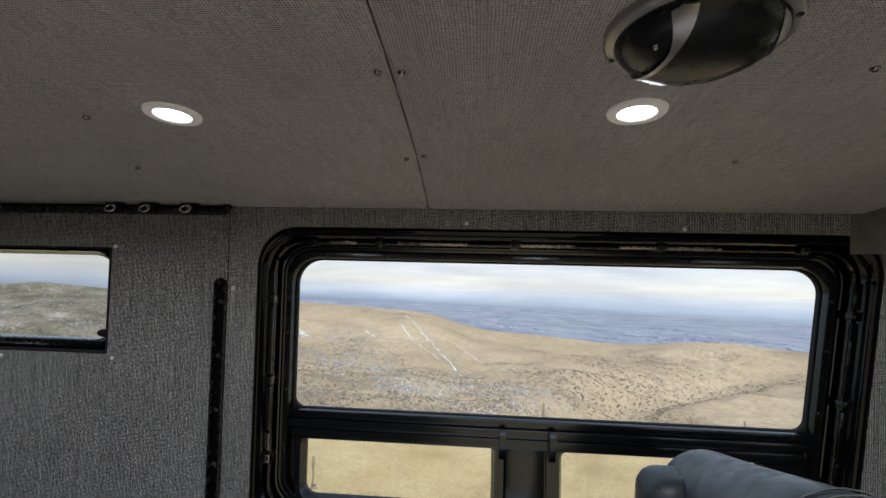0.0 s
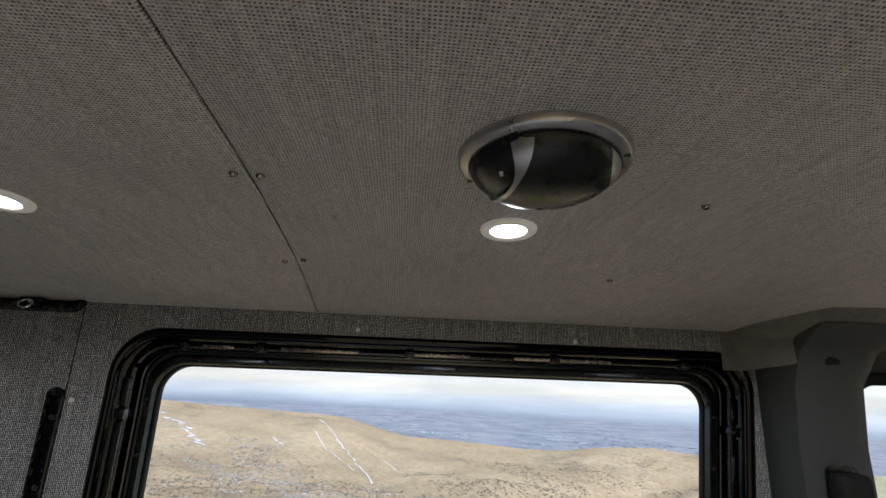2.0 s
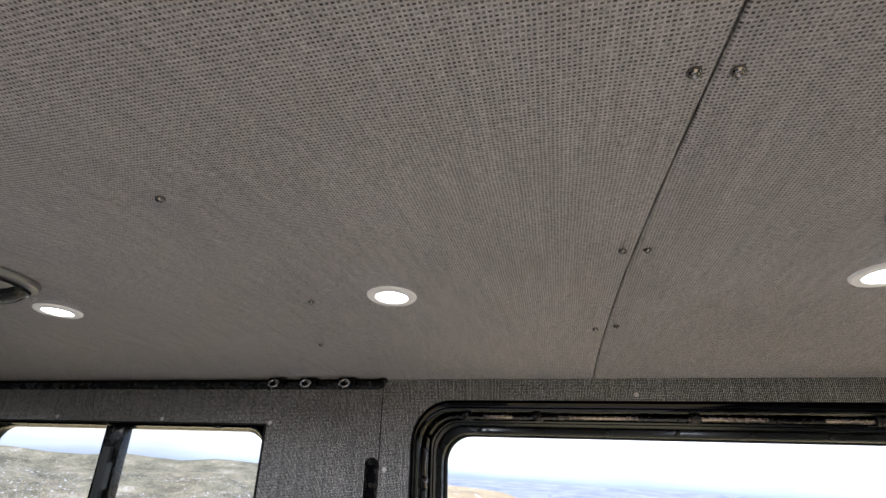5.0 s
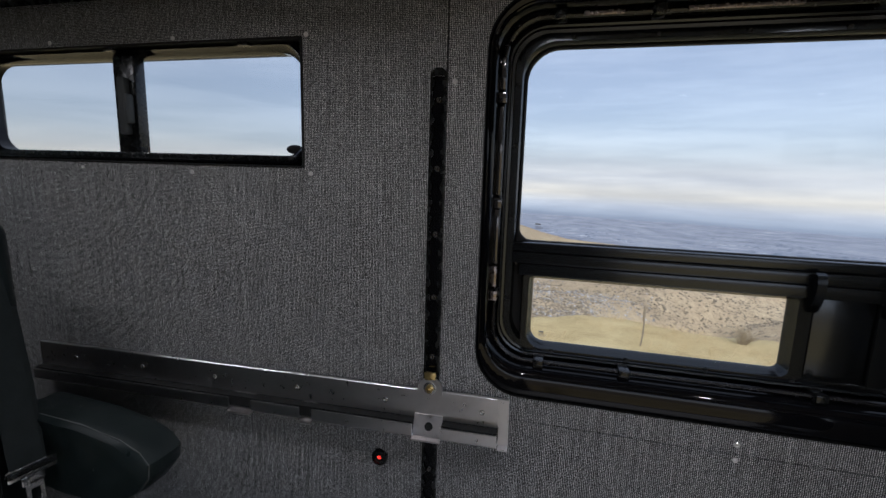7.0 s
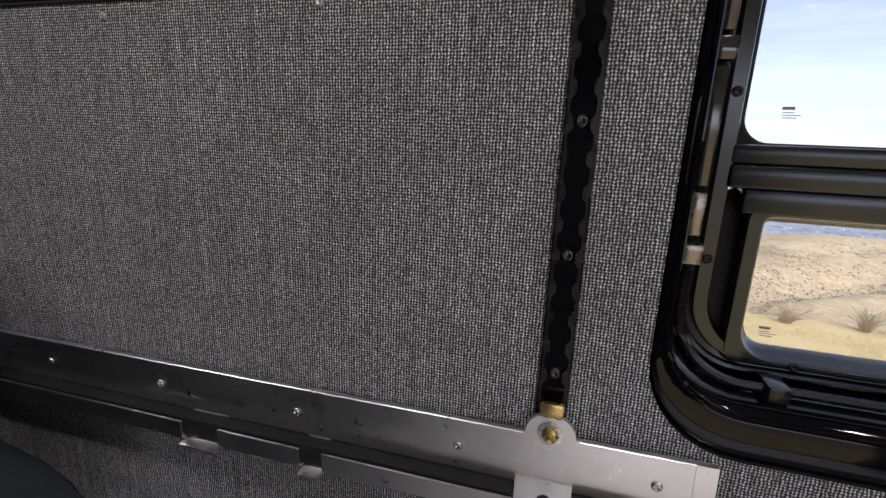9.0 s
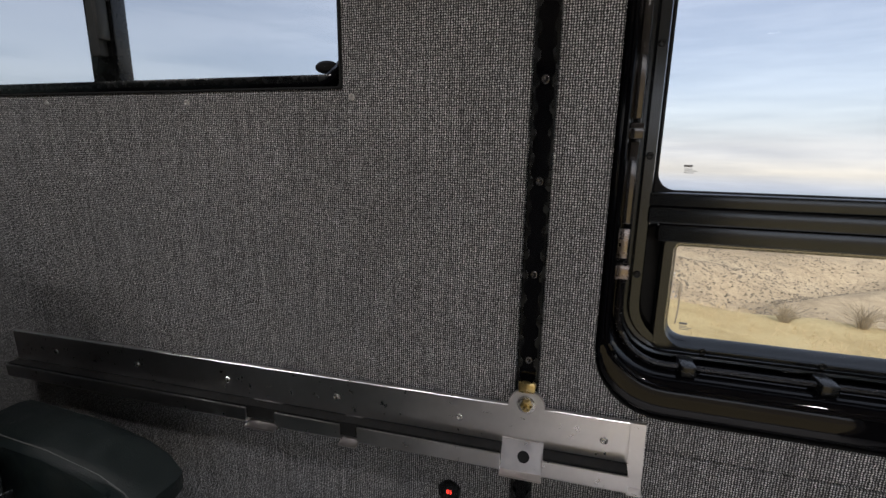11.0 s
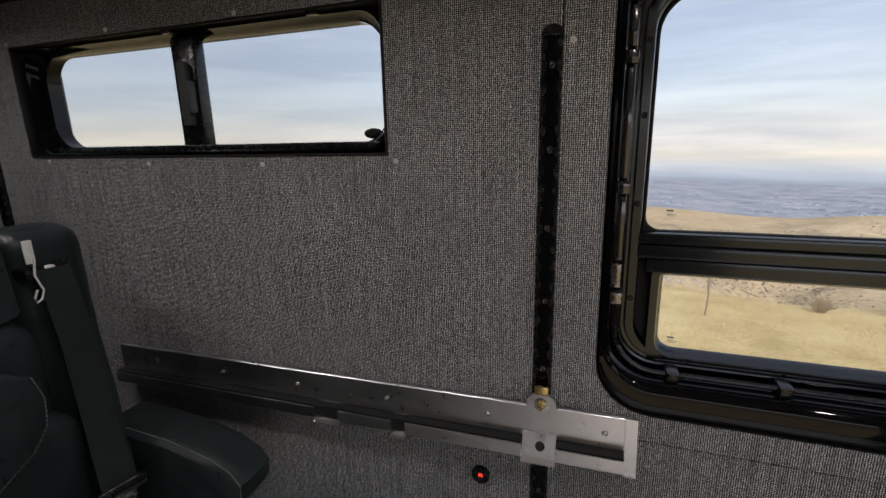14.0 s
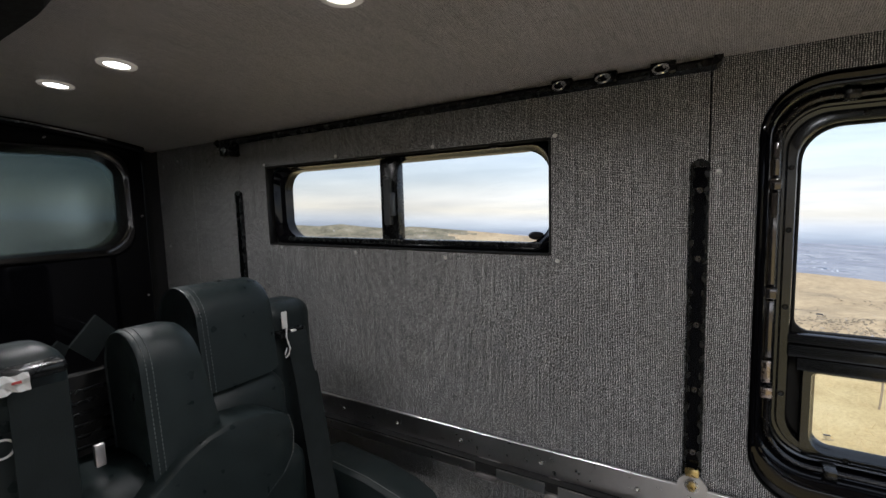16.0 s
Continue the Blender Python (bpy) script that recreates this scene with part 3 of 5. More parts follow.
        ring_xz(b, [(a0, a1, c0, c1, r, 0.078), (a0, a1, c0, c1, r, 0.055), (a0 + 0.002, a1 - 0.002, c0 + 0.002, c1 - 0.002, r, 0.053), (i0 - 0.006, i1 + 0.006, k0 - 0.006, k1 + 0.006, q1, 0.053), (i0 - 0.003, i1 + 0.003, k0 - 0.003, k1 + 0.003, q2, 0.063), (i0, i1, k0, k1, qs, 0.068), (i0, i1, k0, k1, qs, 0.078)])
        part("sash", b, FRAME_METAL, w, "black sash of a sliding pane")
    part("sash_seal", frame_xz(bmesh.new(), (0.115, 0.550, 1.002, 1.158, 0.02), (0.140, 0.540, 1.014, 1.146, 0.02), 0.069, 0.0775), BLACK_MATT, w, "black rubber sash seal")
    part("mullion", boxed(0.549, 0.624, 0.056, 0.079, 1.006, 1.1455, 0.003), FRAME_METAL, w)
    for x in (0.543, 0.636):
        b = bmesh.new()
        side = [(0.046, 1.150), (0.046, 1.172), (0.041, 1.178), (0.034, 1.175), (0.031, 1.164), (0.032, 1.150), (0.037, 1.136), (0.044, 1.122), (0.051, 1.118), (0.051, 1.150)]
        loft(b, [[(x + dx, y, z) for y, z in side] for dx in (-0.006, 0.006)], True, True, True)
        part("latch", b, FRAME_METAL, w, "curved black pull latch")
    for x0, x1, z0, z1 in ((0.119, 1.115, 1.188, 1.496), (0.148, 0.528, 1.018, 1.136), (0.652, 1.035, 1.018, 1.136)):
        sheet_glass("pane", x0, x1, 0.072, 0.076, z0, z1, PANE, w)
    for x, z in ((0.150, 1.212), (0.166, 1.030), (0.672, 1.034)):
        b = bmesh.new()
        box(b, x, x + 0.0085, 0.0712, 0.0717, z + 0.0075, z + 0.0098)
        for k, wd in enumerate((0.010, 0.013, 0.008)):
            box(b, x + 0.0005, x + 0.0005 + wd, 0.0712, 0.0717, z + 0.001 + 0.002 * k, z + 0.0016 + 0.002 * k)
        part("etched_mark", b, PRINT, w, "small illegible etched maker's mark", smooth=False)
    for ob in w.children_recursive:
        if ob.name.startswith("screw"):
            ob.location.x = lean(ob.location.x, ob.location.z)
        else:
            for v in ob.data.vertices:
                v.co.x = lean(v.co.x, v.co.z)


def make_small_window():
    w = thing("window_2", (0, 0, 0), "narrow sliding side window in a black frame", "window", kind="structure")
    x0, x1, z0, z1 = SMALL
    b = bmesh.new()
    ring_xz(b, [(x0 + 0.001, x1 - 0.001, z0 + 0.001, z1 - 0.001, 0.004, 0.0275), (x0 + 0.010, x1 - 0.004, z0 + 0.006, z1 - 0.006, 0.034, 0.011), (x0 + 0.014, x1 - 0.006, z0 + 0.009, z1 - 0.008, 0.038, 0.011), (x0 + 0.020, x1 - 0.009, z0 + 0.013, z1 - 0.012, 0.044, 0.028), (x0 + 0.031, x1 - 0.012, z0 + 0.018, z1 - 0.0155, 0.050, 0.034), (x0 + 0.031, x1 - 0.012, z0 + 0.018, z1 - 0.0155, 0.050, 0.060)])
    fr = part("window_frame", b, BLACK_GLOSS, w, "black metal frame")
    part("reveal", frame_xz(bmesh.new(), (x0 - 0.0005, x1 + 0.0005, z0 - 0.0005, z1 + 0.0005, 0.002), (x0 + 0.004, x1 - 0.003, z0 + 0.003, z1 - 0.003, 0.004), -0.0025, 0.02, 0.001), BLACK_MATT, fr)
    part("sill", boxed(x0 + 0.02, x1 - 0.01, 0.020, 0.040, z0 + 0.008, z0 + 0.020, 0.002), BLACK_SATIN, fr)
    meet = part("meeting_bar", boxed(-0.640, -0.590, 0.026, 0.050, z0 + 0.012, z1 - 0.010, 0.003), BLACK_SATIN, w)
    part("slide_latch", boxed(-0.622, -0.604, 0.014, 0.028, 1.352, 1.455, 0.003), PLASTIC_GREY, meet, "grey sliding latch")
    part("latch_grip", boxed(-0.603, -0.594, 0.008, 0.026, 1.372, 1.425, 0.004), PLASTIC_GREY, meet)
    for a, c in ((x0 + 0.03, -0.60), (-0.62, x1 - 0.008)):
        sheet_glass("pane", a, c, 0.040 if a < -0.7 else 0.046, 0.044 if a < -0.7 else 0.050, z0 + 0.012, z1 - 0.01, PANE, w)
    b = bmesh.new()
    lathe(b, [(0.0001, 0.007), (0.010, 0.006), (0.0155, 0.002), (0.016, 0.0)], 20, pose(-0.272, 0.044, 1.3315, 90, 0, 0) @ Matrix.Diagonal((1, 0.5, 1, 1)))
    part("pull_knob", b, BLACK_MATT, w, "black oval finger pull")
    for x in (-0.93, -0.62, -0.34):
        part("drain_clip", boxed(x - 0.010, x + 0.010, 0.002, 0.016, z1 - 0.009, z1 - 0.0035, 0.001), CLIP_BLACK, w)


def seat_track(name, length, wave=0.0034):
    """Black slotted cargo track: two scalloped lips over a recessed bed, screw holes each four slots. Lies along x, opens to -y."""
    t = thing(name)
    pitch = 0.0254
    n = int(length / pitch * 12)
    b = bmesh.new()
    for s in (-1, 1):
        inner, outer = [], []
        for i in range(n + 1):
            x = length * i / n
            k = abs(math.sin(math.pi * x / pitch))
            k = min(1.0, max(0.0, (k - 0.38) / 0.5))
            inner.append((x, 0.0060 + wave * k * k * (3 - 2 * k)))
        loops = [[(x, -0.0085, s * q) for x, q in inner], [(x, -0.0085, s * 0.0112) for x, q in inner], [(x, -0.0075, s * 0.0126) for x, q in inner], [(x, 0.0, s * 0.0132) for x, q in inner]]
        loops.insert(0, [(x, -0.0055, s * q) for x, q in inner])
        loft(b, loops, False)
    part("slotted_lip", b, BLACK_SATIN, t)
    b = bmesh.new()
    box(b, 0, length, -0.003, 0.0, -0.0125, 0.0125)
    part("bed", b, BLACK_GLOSS, t, smooth=False)
    for x in (0.0, length):
        b = bmesh.new()
        loft(b, [[(x + (0.012 * math.sin(a) if x else -0.012 * math.sin(a)), y, 0.0131 * math.cos(a)) for a in [math.pi * k / 10 for k in range(11)]] for y in (-0.0085, 0.0)], False, False, False)
        c = [b.verts.new((x + (0.012 * math.sin(a) if x else -0.012 * math.sin(a)), -0.0085, 0.0131 * math.cos(a))) for a in [math.pi * k / 10 for k in range(11)]]
        b.faces.new(c)
        part("end_cap", b, BLACK_SATIN, t)
    return t


def make_tracks():
    upright = seat_track("cargo_track", 0.772)
    upright.matrix_world = pose(0.0005, 0.0, 0.668, 0, -90, 0) @ Matrix.Diagonal((1, 0.72, 1, 1))
    tagged(upright, "upright black slotted cargo track screwed to the woven wall", "cargo track", "cargo tracks")
    for k in range(-3, 5):
        ob = new("screw", SCREW_TRACK)
        ob.parent = upright
        ob.matrix_basis = pose(1.0 + 0.1016 * k - 0.668, -0.003, 0.0)
    rear = seat_track("cargo_track", 0.50)
    rear.matrix_world = pose(-1.135, 0.0, 0.935, 0, -90, 0)
    tagged(rear, "upright black slotted cargo track in the rear corner", "cargo track", "cargo tracks")
    for k in range(5):
        ob = new("screw", SCREW_TRACK)
        ob.parent = rear
        ob.matrix_basis = pose(0.03 + 0.1016 * k, -0.003, 0.0)
    top = seat_track("cargo_track", 1.19, 0.0)
    top.matrix_world = pose(-1.175, -0.021, 1.5835, -34, 0, 0) @ Matrix.Diagonal((1, 1.1, 1.32, 1))
    tagged(top, "long black slotted cargo track along the ceiling edge", "cargo track", "cargo tracks")
    for x in (-0.195, -0.127, -0.047):
        h = thing("ring_fitting", (x, -0.037, 1.581), "small chrome ring fitting clipped in the ceiling track", "track fitting", "ring fittings")
        part("base", boxed(-0.017, 0.017, -0.004, 0.008, -0.009, 0.009, 0.002), BLACK_GLOSS, h)
        part("stud", lathe(bmesh.new(), [(0.0001, 0.005), (0.0035, 0.0045), (0.0045, 0.0)], 12, pose(0.004, -0.004, 0.001, 90, 0, 0)), CHROME, h)
        pts = [(0.0100 * math.cos(a) - 0.002, -0.008 + 0.004 * math.sin(a), -0.002 + 0.0068 * math.sin(a)) for a in [2 * math.pi * i / 16 for i in range(16)]]
        part("ring", tube(bmesh.new(), pts, 0.0018, 8, True), CHROME, h)
    e = thing("track_bracket", (-1.138, -0.02, 1.562), "black end bracket with a chrome bolt at the ceiling track", "bracket")
    part("plate", boxed(-0.022, 0.022, -0.018, 0.018, -0.022, 0.02, 0.004), BLACK_SATIN, e)
    part("bolt", lathe(bmesh.new(), [(0.0001, 0.008), (0.006, 0.006), (0.008, 0.0)], 12, pose(0.004, -0.018, -0.004, 90, 0, 0)), CHROME, e)


def make_rail():
    """Folded aluminium rail, a little off level, hung on the track by a bolt."""
    r = thing("mounting_rail", (0, 0, 0), "brushed aluminium mounting rail bolted to the wall track", "rail")
    r.matrix_world = pose(0, -0.005, 0.9155, 0, -1.28, 0)
    x0, x1 = -0.850, 0.131
    b = bmesh.new()
    side = [(-0.0003, 0.0295), (-0.0052, 0.0295), (-0.006, 0.0287), (-0.006, -0.0195), (-0.0052, -0.0205), (-0.0003, -0.0205)]
    loft(b, [[(x, y, z) for y, z in side] for x in (x0, x1 - 0.0163)], True, True, True)
    # lug round the bolt
    lug = [(-0.021 + 0.002, 0.027)] + [(0.003 + 0.021 * math.cos(a), 0.033 + 0.021 * math.sin(a)) for a in [math.pi * (1 - k / 10) for k in range(11)]] + [(0.024, 0.027)]
    loft(b, [[(x, y, z) for x, z in lug] for y in (-0.0115, -0.0068)], True, True, True)
    plate = part("back_plate", b, ALU, r)
    # black filler put where the rail's slots show only shade
    channel = bmesh.new()
    for a, c in ((x0, -0.025), (0.025, x1 - 0.0165)):
        box(channel, a, c, -0.0215, -0.0005, -0.040, -0.0210)
    part("channel_shadow_strip", channel, BLACK_MATT, r, "black strip standing in for the shadow in the channel", smooth=False)

    def lip(a, c, drop=0.0, mat=ALU, out=0.0255):
        m = bmesh.new()
        prof = [(-0.002, -0.0455 - drop), (-out + 0.003, -0.0455 - drop), (-out, -0.0425 - drop), (-out, -0.0235 - drop), (-out + 0.0025, -0.0235 - drop), (-out + 0.0025, -0.0415 - drop), (-0.002, -0.043 - drop)]
        loft(m, [[(x, y, z) for y, z in prof] for x in (a, c)], True, True, True)
        return part("channel_lip", m, mat, r)

    lip(x0, -0.376)
    lip(-0.329, -0.232)
    lip(-0.207, -0.024)
    lip(0.024, x1 - 0.016)
    web = [(-0.0052, -0.0195), (-0.0062, -0.0200), (-0.0130, -0.0340), (-0.0165, -0.0425), (-0.0200, -0.0455), (-0.0310, -0.0467), (-0.0310, -0.0492), (-0.0190, -0.0480), (-0.0145, -0.0445), (-0.0052, -0.0230)]
    for a, c in ((-0.3755, -0.3295), (-0.2315, -0.2075)):
        m = bmesh.new()
        loft(m, [[(x, y, z) for y, z in web] for x in (a, c)], True, True, True)
        part("notch_web", m, ALU_DULL, r)
    clip = bmesh.new()
    prof = [(-0.0063, -0.012), (-0.0082, -0.0125), (-0.0090, -0.0150), (-0.0220, -0.0440), (-0.0300, -0.0460), (-0.0300, -0.0485), (-0.0205, -0.0465), (-0.0070, -0.0170), (-0.0063, -0.0145)]
    loft(clip, [[(x, y, z) for y, z in prof] for x in (-0.024, 0.024)], True, True, True)
    c = part("centre_clip", clip, ALU_DULL, r, "bent aluminium clip with a hole")
    part("hole", lathe(bmesh.new(), [(0.0001, 0.0006), (0.0068, 0.0006), (0.0070, 0.0)], 16, pose(0.002, -0.0153, -0.0290, 66, 0, 0)), BLACK_MATT, c)
    m = bmesh.new()
    box(m, x1 - 0.016, x1, -0.006, -0.0003, -0.05, 0.0295)
    box(m, x1 - 0.016, x1, -0.016, -0.0003, -0.053, -0.0502)
    part("end_tab", m, ALU, r, smooth=False)
    for x in (-0.755, -0.586, -0.418, -0.245, -0.077, 0.089):
        ob = new("screw", SCREW_LARGE)
        ob.parent = r
        ob.matrix_basis = pose(x, -0.0062, 0.0035)
    b = bmesh.new()
    at = pose(0.003, -0.0117, 0.0365, 90, 0, 0)
    lathe(b, [(0.0105, 0), (0.0105, 0.0012), (0.0062, 0.0014), (0.0062, 0.0012)], 20, at)
    part("washer", b, STEEL, r)
    b = bmesh.new()
    lathe(b, [(0.0068, 0.001), (0.0068, 0.005), (0.0052, 0.006), (0.0035, 0.006), (0.0034, 0.011), (0.0026, 0.012), (0.0001, 0.012)], 6, at)
    part("nut", b, BRASS, r, "yellow zinc bolt and nut")
    b = bmesh.new()
    box(b, -0.007, 0.013, -0.013, -0.006, 0.050, 0.064, 0.003)
    part("track_stud", b, BRASS, r, "yellow zinc track stud")


def make_gauge():
    g = thing("voltage_gauge", (-0.090, 0.0, 0.802), "round black voltage gauge with glowing red digits", "gauge")
    to_wall = pose(0, 0, 0, 90, 0, 0)
    part("bezel", lathe(bmesh.new(), [(0.0148, 0), (0.0150, 0.004), (0.0138, 0.0065), (0.0110, 0.0068), (0.0100, 0.0045), (0.0001, 0.004)], 28, to_wall), BLACK_SATIN, g)
    txt = bpy.data.curves.new("digits", "FONT")
    txt.body, txt.size, txt.align_x, txt.align_y = "85", 0.0078, "CENTER", "CENTER"
    txt.extrude = 0.0002
    d = new("digits", txt)
    me = bpy.data.meshes.new_from_object(d.evaluated_get(bpy.context.evaluated_depsgraph_get()))
    bpy.data.objects.remove(d)
    me.materials.clear()
    me.materials.append(LED_RED)
    d = new("digits", me)
    d.matrix_world = pose(-0.0, -0.0046, 0.0, 90, 0, 0)
    d.parent = g
    tagged(d, "glowing red number")


def make_wheel_box():
    b = bmesh.new()
    box(b, -0.205, 1.185, -0.34, -0.002, 0.001, 0.651, 0.006)
    w = part("wheel_box", b, WEAVE_BOX)
    tagged(w, "wheel housing box lined in woven grey fabric", "wheel housing")
    for x, y in ((-0.19, -0.02), (0.04, -0.02), (0.10, -0.05), (-0.19, -0.2)):
        s = screw((x, y, 0.6512), None, (-90, 0, 0))
        s.parent = w


def make_puck(x, y, watts, beam=160):
    z = roof_z(y)
    tilt = math.degrees(math.atan2(roof_z(y + 0.01) - roof_z(y - 0.01), 0.02))
    p = thing("ceiling_light", (0, 0, 0), "lit round recessed ceiling light with a cream ring", "ceiling light", "ceiling lights")
    p.matrix_world = pose(x, y, z - 0.0016, tilt, 0, 0)
    part("trim_ring", lathe(bmesh.new(), [(0.0298, 0.0), (0.0293, -0.0022), (0.028, -0.0032), (0.0200, -0.0032), (0.0190, -0.0015)], 36), RING_CREAM, p)
    part("lens", lathe(bmesh.new(), [(0.0191, -0.0017), (0.013, -0.0024), (0.0001, -0.0026)], 32), LENS, p, "glowing white lens")
    lamp = bpy.data.lights.new("ceiling_light_lamp", "AREA")
    lamp.shape, lamp.size, lamp.energy, lamp.color, lamp.spread = "DISK", 0.036, watts, (1.0, 0.96, 0.90), radians(beam)
    ob = new("lamp", lamp)
    ob.matrix_basis = pose(0, 0, -0.005)
    ob.parent = p


LAMP_WATTS = 0.62


def make_speaker(x, y, turn):
    """Ceiling speaker: round silver bezel with two screw tabs, smoked dome held by two curved silver bands."""
    s = thing("ceiling_speaker", (0, 0, 0), "round ceiling speaker with smoked dome and silver bands", "speaker", "ceiling speakers")
    z = roof_z(y) - 0.0016
    s.matrix_world = pose(x, y, z, -3.8, 0, turn)
    R = 0.0635

    def circle(k, h, n=56):
        return [(R * k * math.cos(2 * math.pi * i / n), R * k * math.sin(2 * math.pi * i / n), h) for i in range(n)]

    part("bezel", loft(bmesh.new(), [circle(1.0, 0), circle(0.995, -0.0050), circle(0.980, -0.0068), circle(0.955, -0.0078), circle(0.880, -0.0090), circle(0.862, -0.0084), circle(0.855, -0.003)]), SATIN_SILVER, s, "satin silver round bezel")
    K = R * 0.86

    def drop(p, q, deep=1.0):
        return -0.0078 - 0.024 * deep * max(0.0, 1 - 0.985 * (p * p + q * q)) ** 0.5

    def band(q):
        return -0.53 - 0.40 * math.sin(max(-math.pi / 2, min(math.pi / 2, 1.6 * q + 0.05)))

    def wide(q):
        return 0.036 + 0.24 * max(0.0, -q - 0.40) ** 1.4

    def strip(left, right, lift, cols, deep=1.0, rows=44):
        """Patch of the dome between two curves p = left(q) and p = right(q)."""
        b = bmesh.new()
        grid = []
        for j in range(rows + 1):
            q = -0.99 + 1.98 * j / rows
            rim = math.sqrt(max(0.0, 1 - q * q))
            lo, hi = max(-rim, min(rim, left(q))), max(-rim, min(rim, right(q)))
            grid.append([b.verts.new((K * p, K * q, drop(p, q, deep) + lift)) for p in [lo + (hi - lo) * i / cols for i in range(cols + 1)]])
        for j in range(rows):
            for i in range(cols):
                b.faces.new((grid[j][i], grid[j][i + 1], grid[j + 1][i + 1], grid[j + 1][i]))
        bmesh.ops.remove_doubles(b, verts=b.verts, dist=0.00005)
        return b

    part("side_lens", strip(lambda q: -1.0, lambda q: band(q), 0.0008, 12, 0.94), SMOKED, s)
    part("dome", strip(band, lambda q: 1.0, 0.0, 28), DOME, s, "smoked dome with fine perforation")
    part("silver_band", strip(lambda q: band(q) - wide(q), lambda q: band(q) + wide(q), -0.0014, 6), SATIN_SILVER, s)
    part("silver_edge", strip(lambda q: 0.86 - 0.06 * q, lambda q: 1.0, -0.0010, 5), SATIN_SILVER, s)
    skirt = bmesh.new()
    loops = []
    for deep in (1.0, 0.94):
        row = []
        for q in [-0.985 + 1.97 * j / 44 for j in range(45)]:
            rim = math.sqrt(1 - q * q)
            p = max(-rim, min(rim, band(q) - wide(q)))
            row.append((K * p, K * q, drop(p, q, deep) - (0.0014 if deep == 1.0 else 0.0)))
        loops.append(row)
    part("band_side", loft(skirt, loops, False), SMOKED, s)
    # tiny chrome stud added in place of a glint on the side lens
    part("lens_glint_stud", lathe(bmesh.new(), [(0.0001, -0.0030), (0.0016, -0.0022), (0.0022, 0)], 10, pose(-0.45 * K, -0.55 * K, drop(-0.45, -0.55, 0.94))), CHROME, s)
    # rows of perforations on the grille side of the dome
    holes = bmesh.new()
    for i in range(16):
        for j in range(13):
            p, q = 0.30 + 0.036 * i + 0.018 * (j % 2), -0.74 + 0.048 * j
            if p * p + q * q > 0.84 or p < 0.26 - 0.5 * (q + 0.2):
                continue
            c = Vector((K * p, K * q, drop(p, q) - 0.0003))
            n = Vector((p * 0.9, q * 0.9, -1.0)).normalized()
            u = n.orthogonal().normalized()
            v = n.cross(u)
            holes.faces.new([holes.verts.new(c + 0.0006 * (math.cos(a) * u + math.sin(a) * v)) for a in [math.pi * k / 3 for k in range(6)]])
    part("perforation", holes, BLACK_MATT, s, smooth=False)
    for a in (-8, 172):
        part("tab_screw", lathe(bmesh.new(), [(0.0001, -0.0012), (0.0022, -0.001), (0.0027, 0)], 12, pose(0.925 * R * math.cos(radians(a)), 0.925 * R * math.sin(radians(a)), -0.0082)), BLACK_SATIN, s)


def make_roof_vent():
    """Shallow dark housing with rounded corners under the rear ceiling."""
    v = thing("roof_vent", (0, 0, 0), "black rounded roof vent housing under the rear ceiling", "vent")
    b = bmesh.new()
    loft(b, [[(x, y, z) for x, y in rounded(-1.06 + k, -0.44 - k, -1.19 + k, -0.560 - k, 0.20 - k)] for k, z in ((0.0, 1.655), (0.0, 1.638), (0.008, 1.627), (0.035, 1.622), (0.055, 1.630), (0.10, 1.633))], True, False, True)
    part("housing", b, BLACK_MATT, v)
    part("fan_ring", loft(bmesh.new(), [[(-0.75 + r * math.cos(a), -0.875 + r * math.sin(a), z) for a in [math.pi * i / 18 for i in range(36)]] for r, z in ((0.17, 1.633), (0.17, 1.626), (0.155, 1.624), (0.145, 1.631))]), BLACK_SATIN, v)


make_walls()
make_roof_vent()
make_ceiling()
make_big_window()
make_small_window()
make_tracks()
make_rail()
make_gauge()
make_wheel_box()
for px, py in ((-1.085, -0.412), (-0.85, -0.40)):
    make_puck(px, py, 1.05 * LAMP_WATTS)
for px, py in ((-0.352, -0.368), (0.149, -0.366), (0.652, -0.366), (1.147, -0.362)):
    make_puck(px, py, LAMP_WATTS)
# far row is unseen: lights added to mirror the near row
for px in (0.149, 0.652, 1.147):
    make_puck(px, -1.36, LAMP_WATTS, 130)
make_speaker(0.646, -0.510, -23)
make_speaker(-0.322, -0.497, -23)

# ---------------------------------------------------------------- seats


def cushion(x0, x1, y0, y1, z0, z1, r, lean=0.0, seg=5, puff=0.0, crown=0.0):
    """Upholstered block with generous rounded edges; lean moves the top along -x."""
    b = boxed(x0, x1, y0, y1, z0, z1, r, seg=seg)
    for v in b.verts:
        k = (v.co.z - z0) / (z1 - z0)
        v.co.x -= lean * k
        w = (v.co.y - y0) / (y1 - y0) * 2 - 1
        v.co.z -= crown * w * w * max(0.0, k) ** 2
        v.co.y -= (y1 - y0) * 0.5 * w * min(0.5, 3.2 * crown) * max(0.0, k - 0.45) ** 2
        if puff:
            u = (v.co.y - y0) / (y1 - y0) * 2 - 1
            v.co.x += puff * (1 - u * u) * math.sin(math.pi * min(1, max(0, k))) * (1 if v.co.x > (x0 + x1) / 2 else 0)
    return b


def seam(points, gap=0.0):
    return tube(bmesh.new(), points, 0.0008, 5)


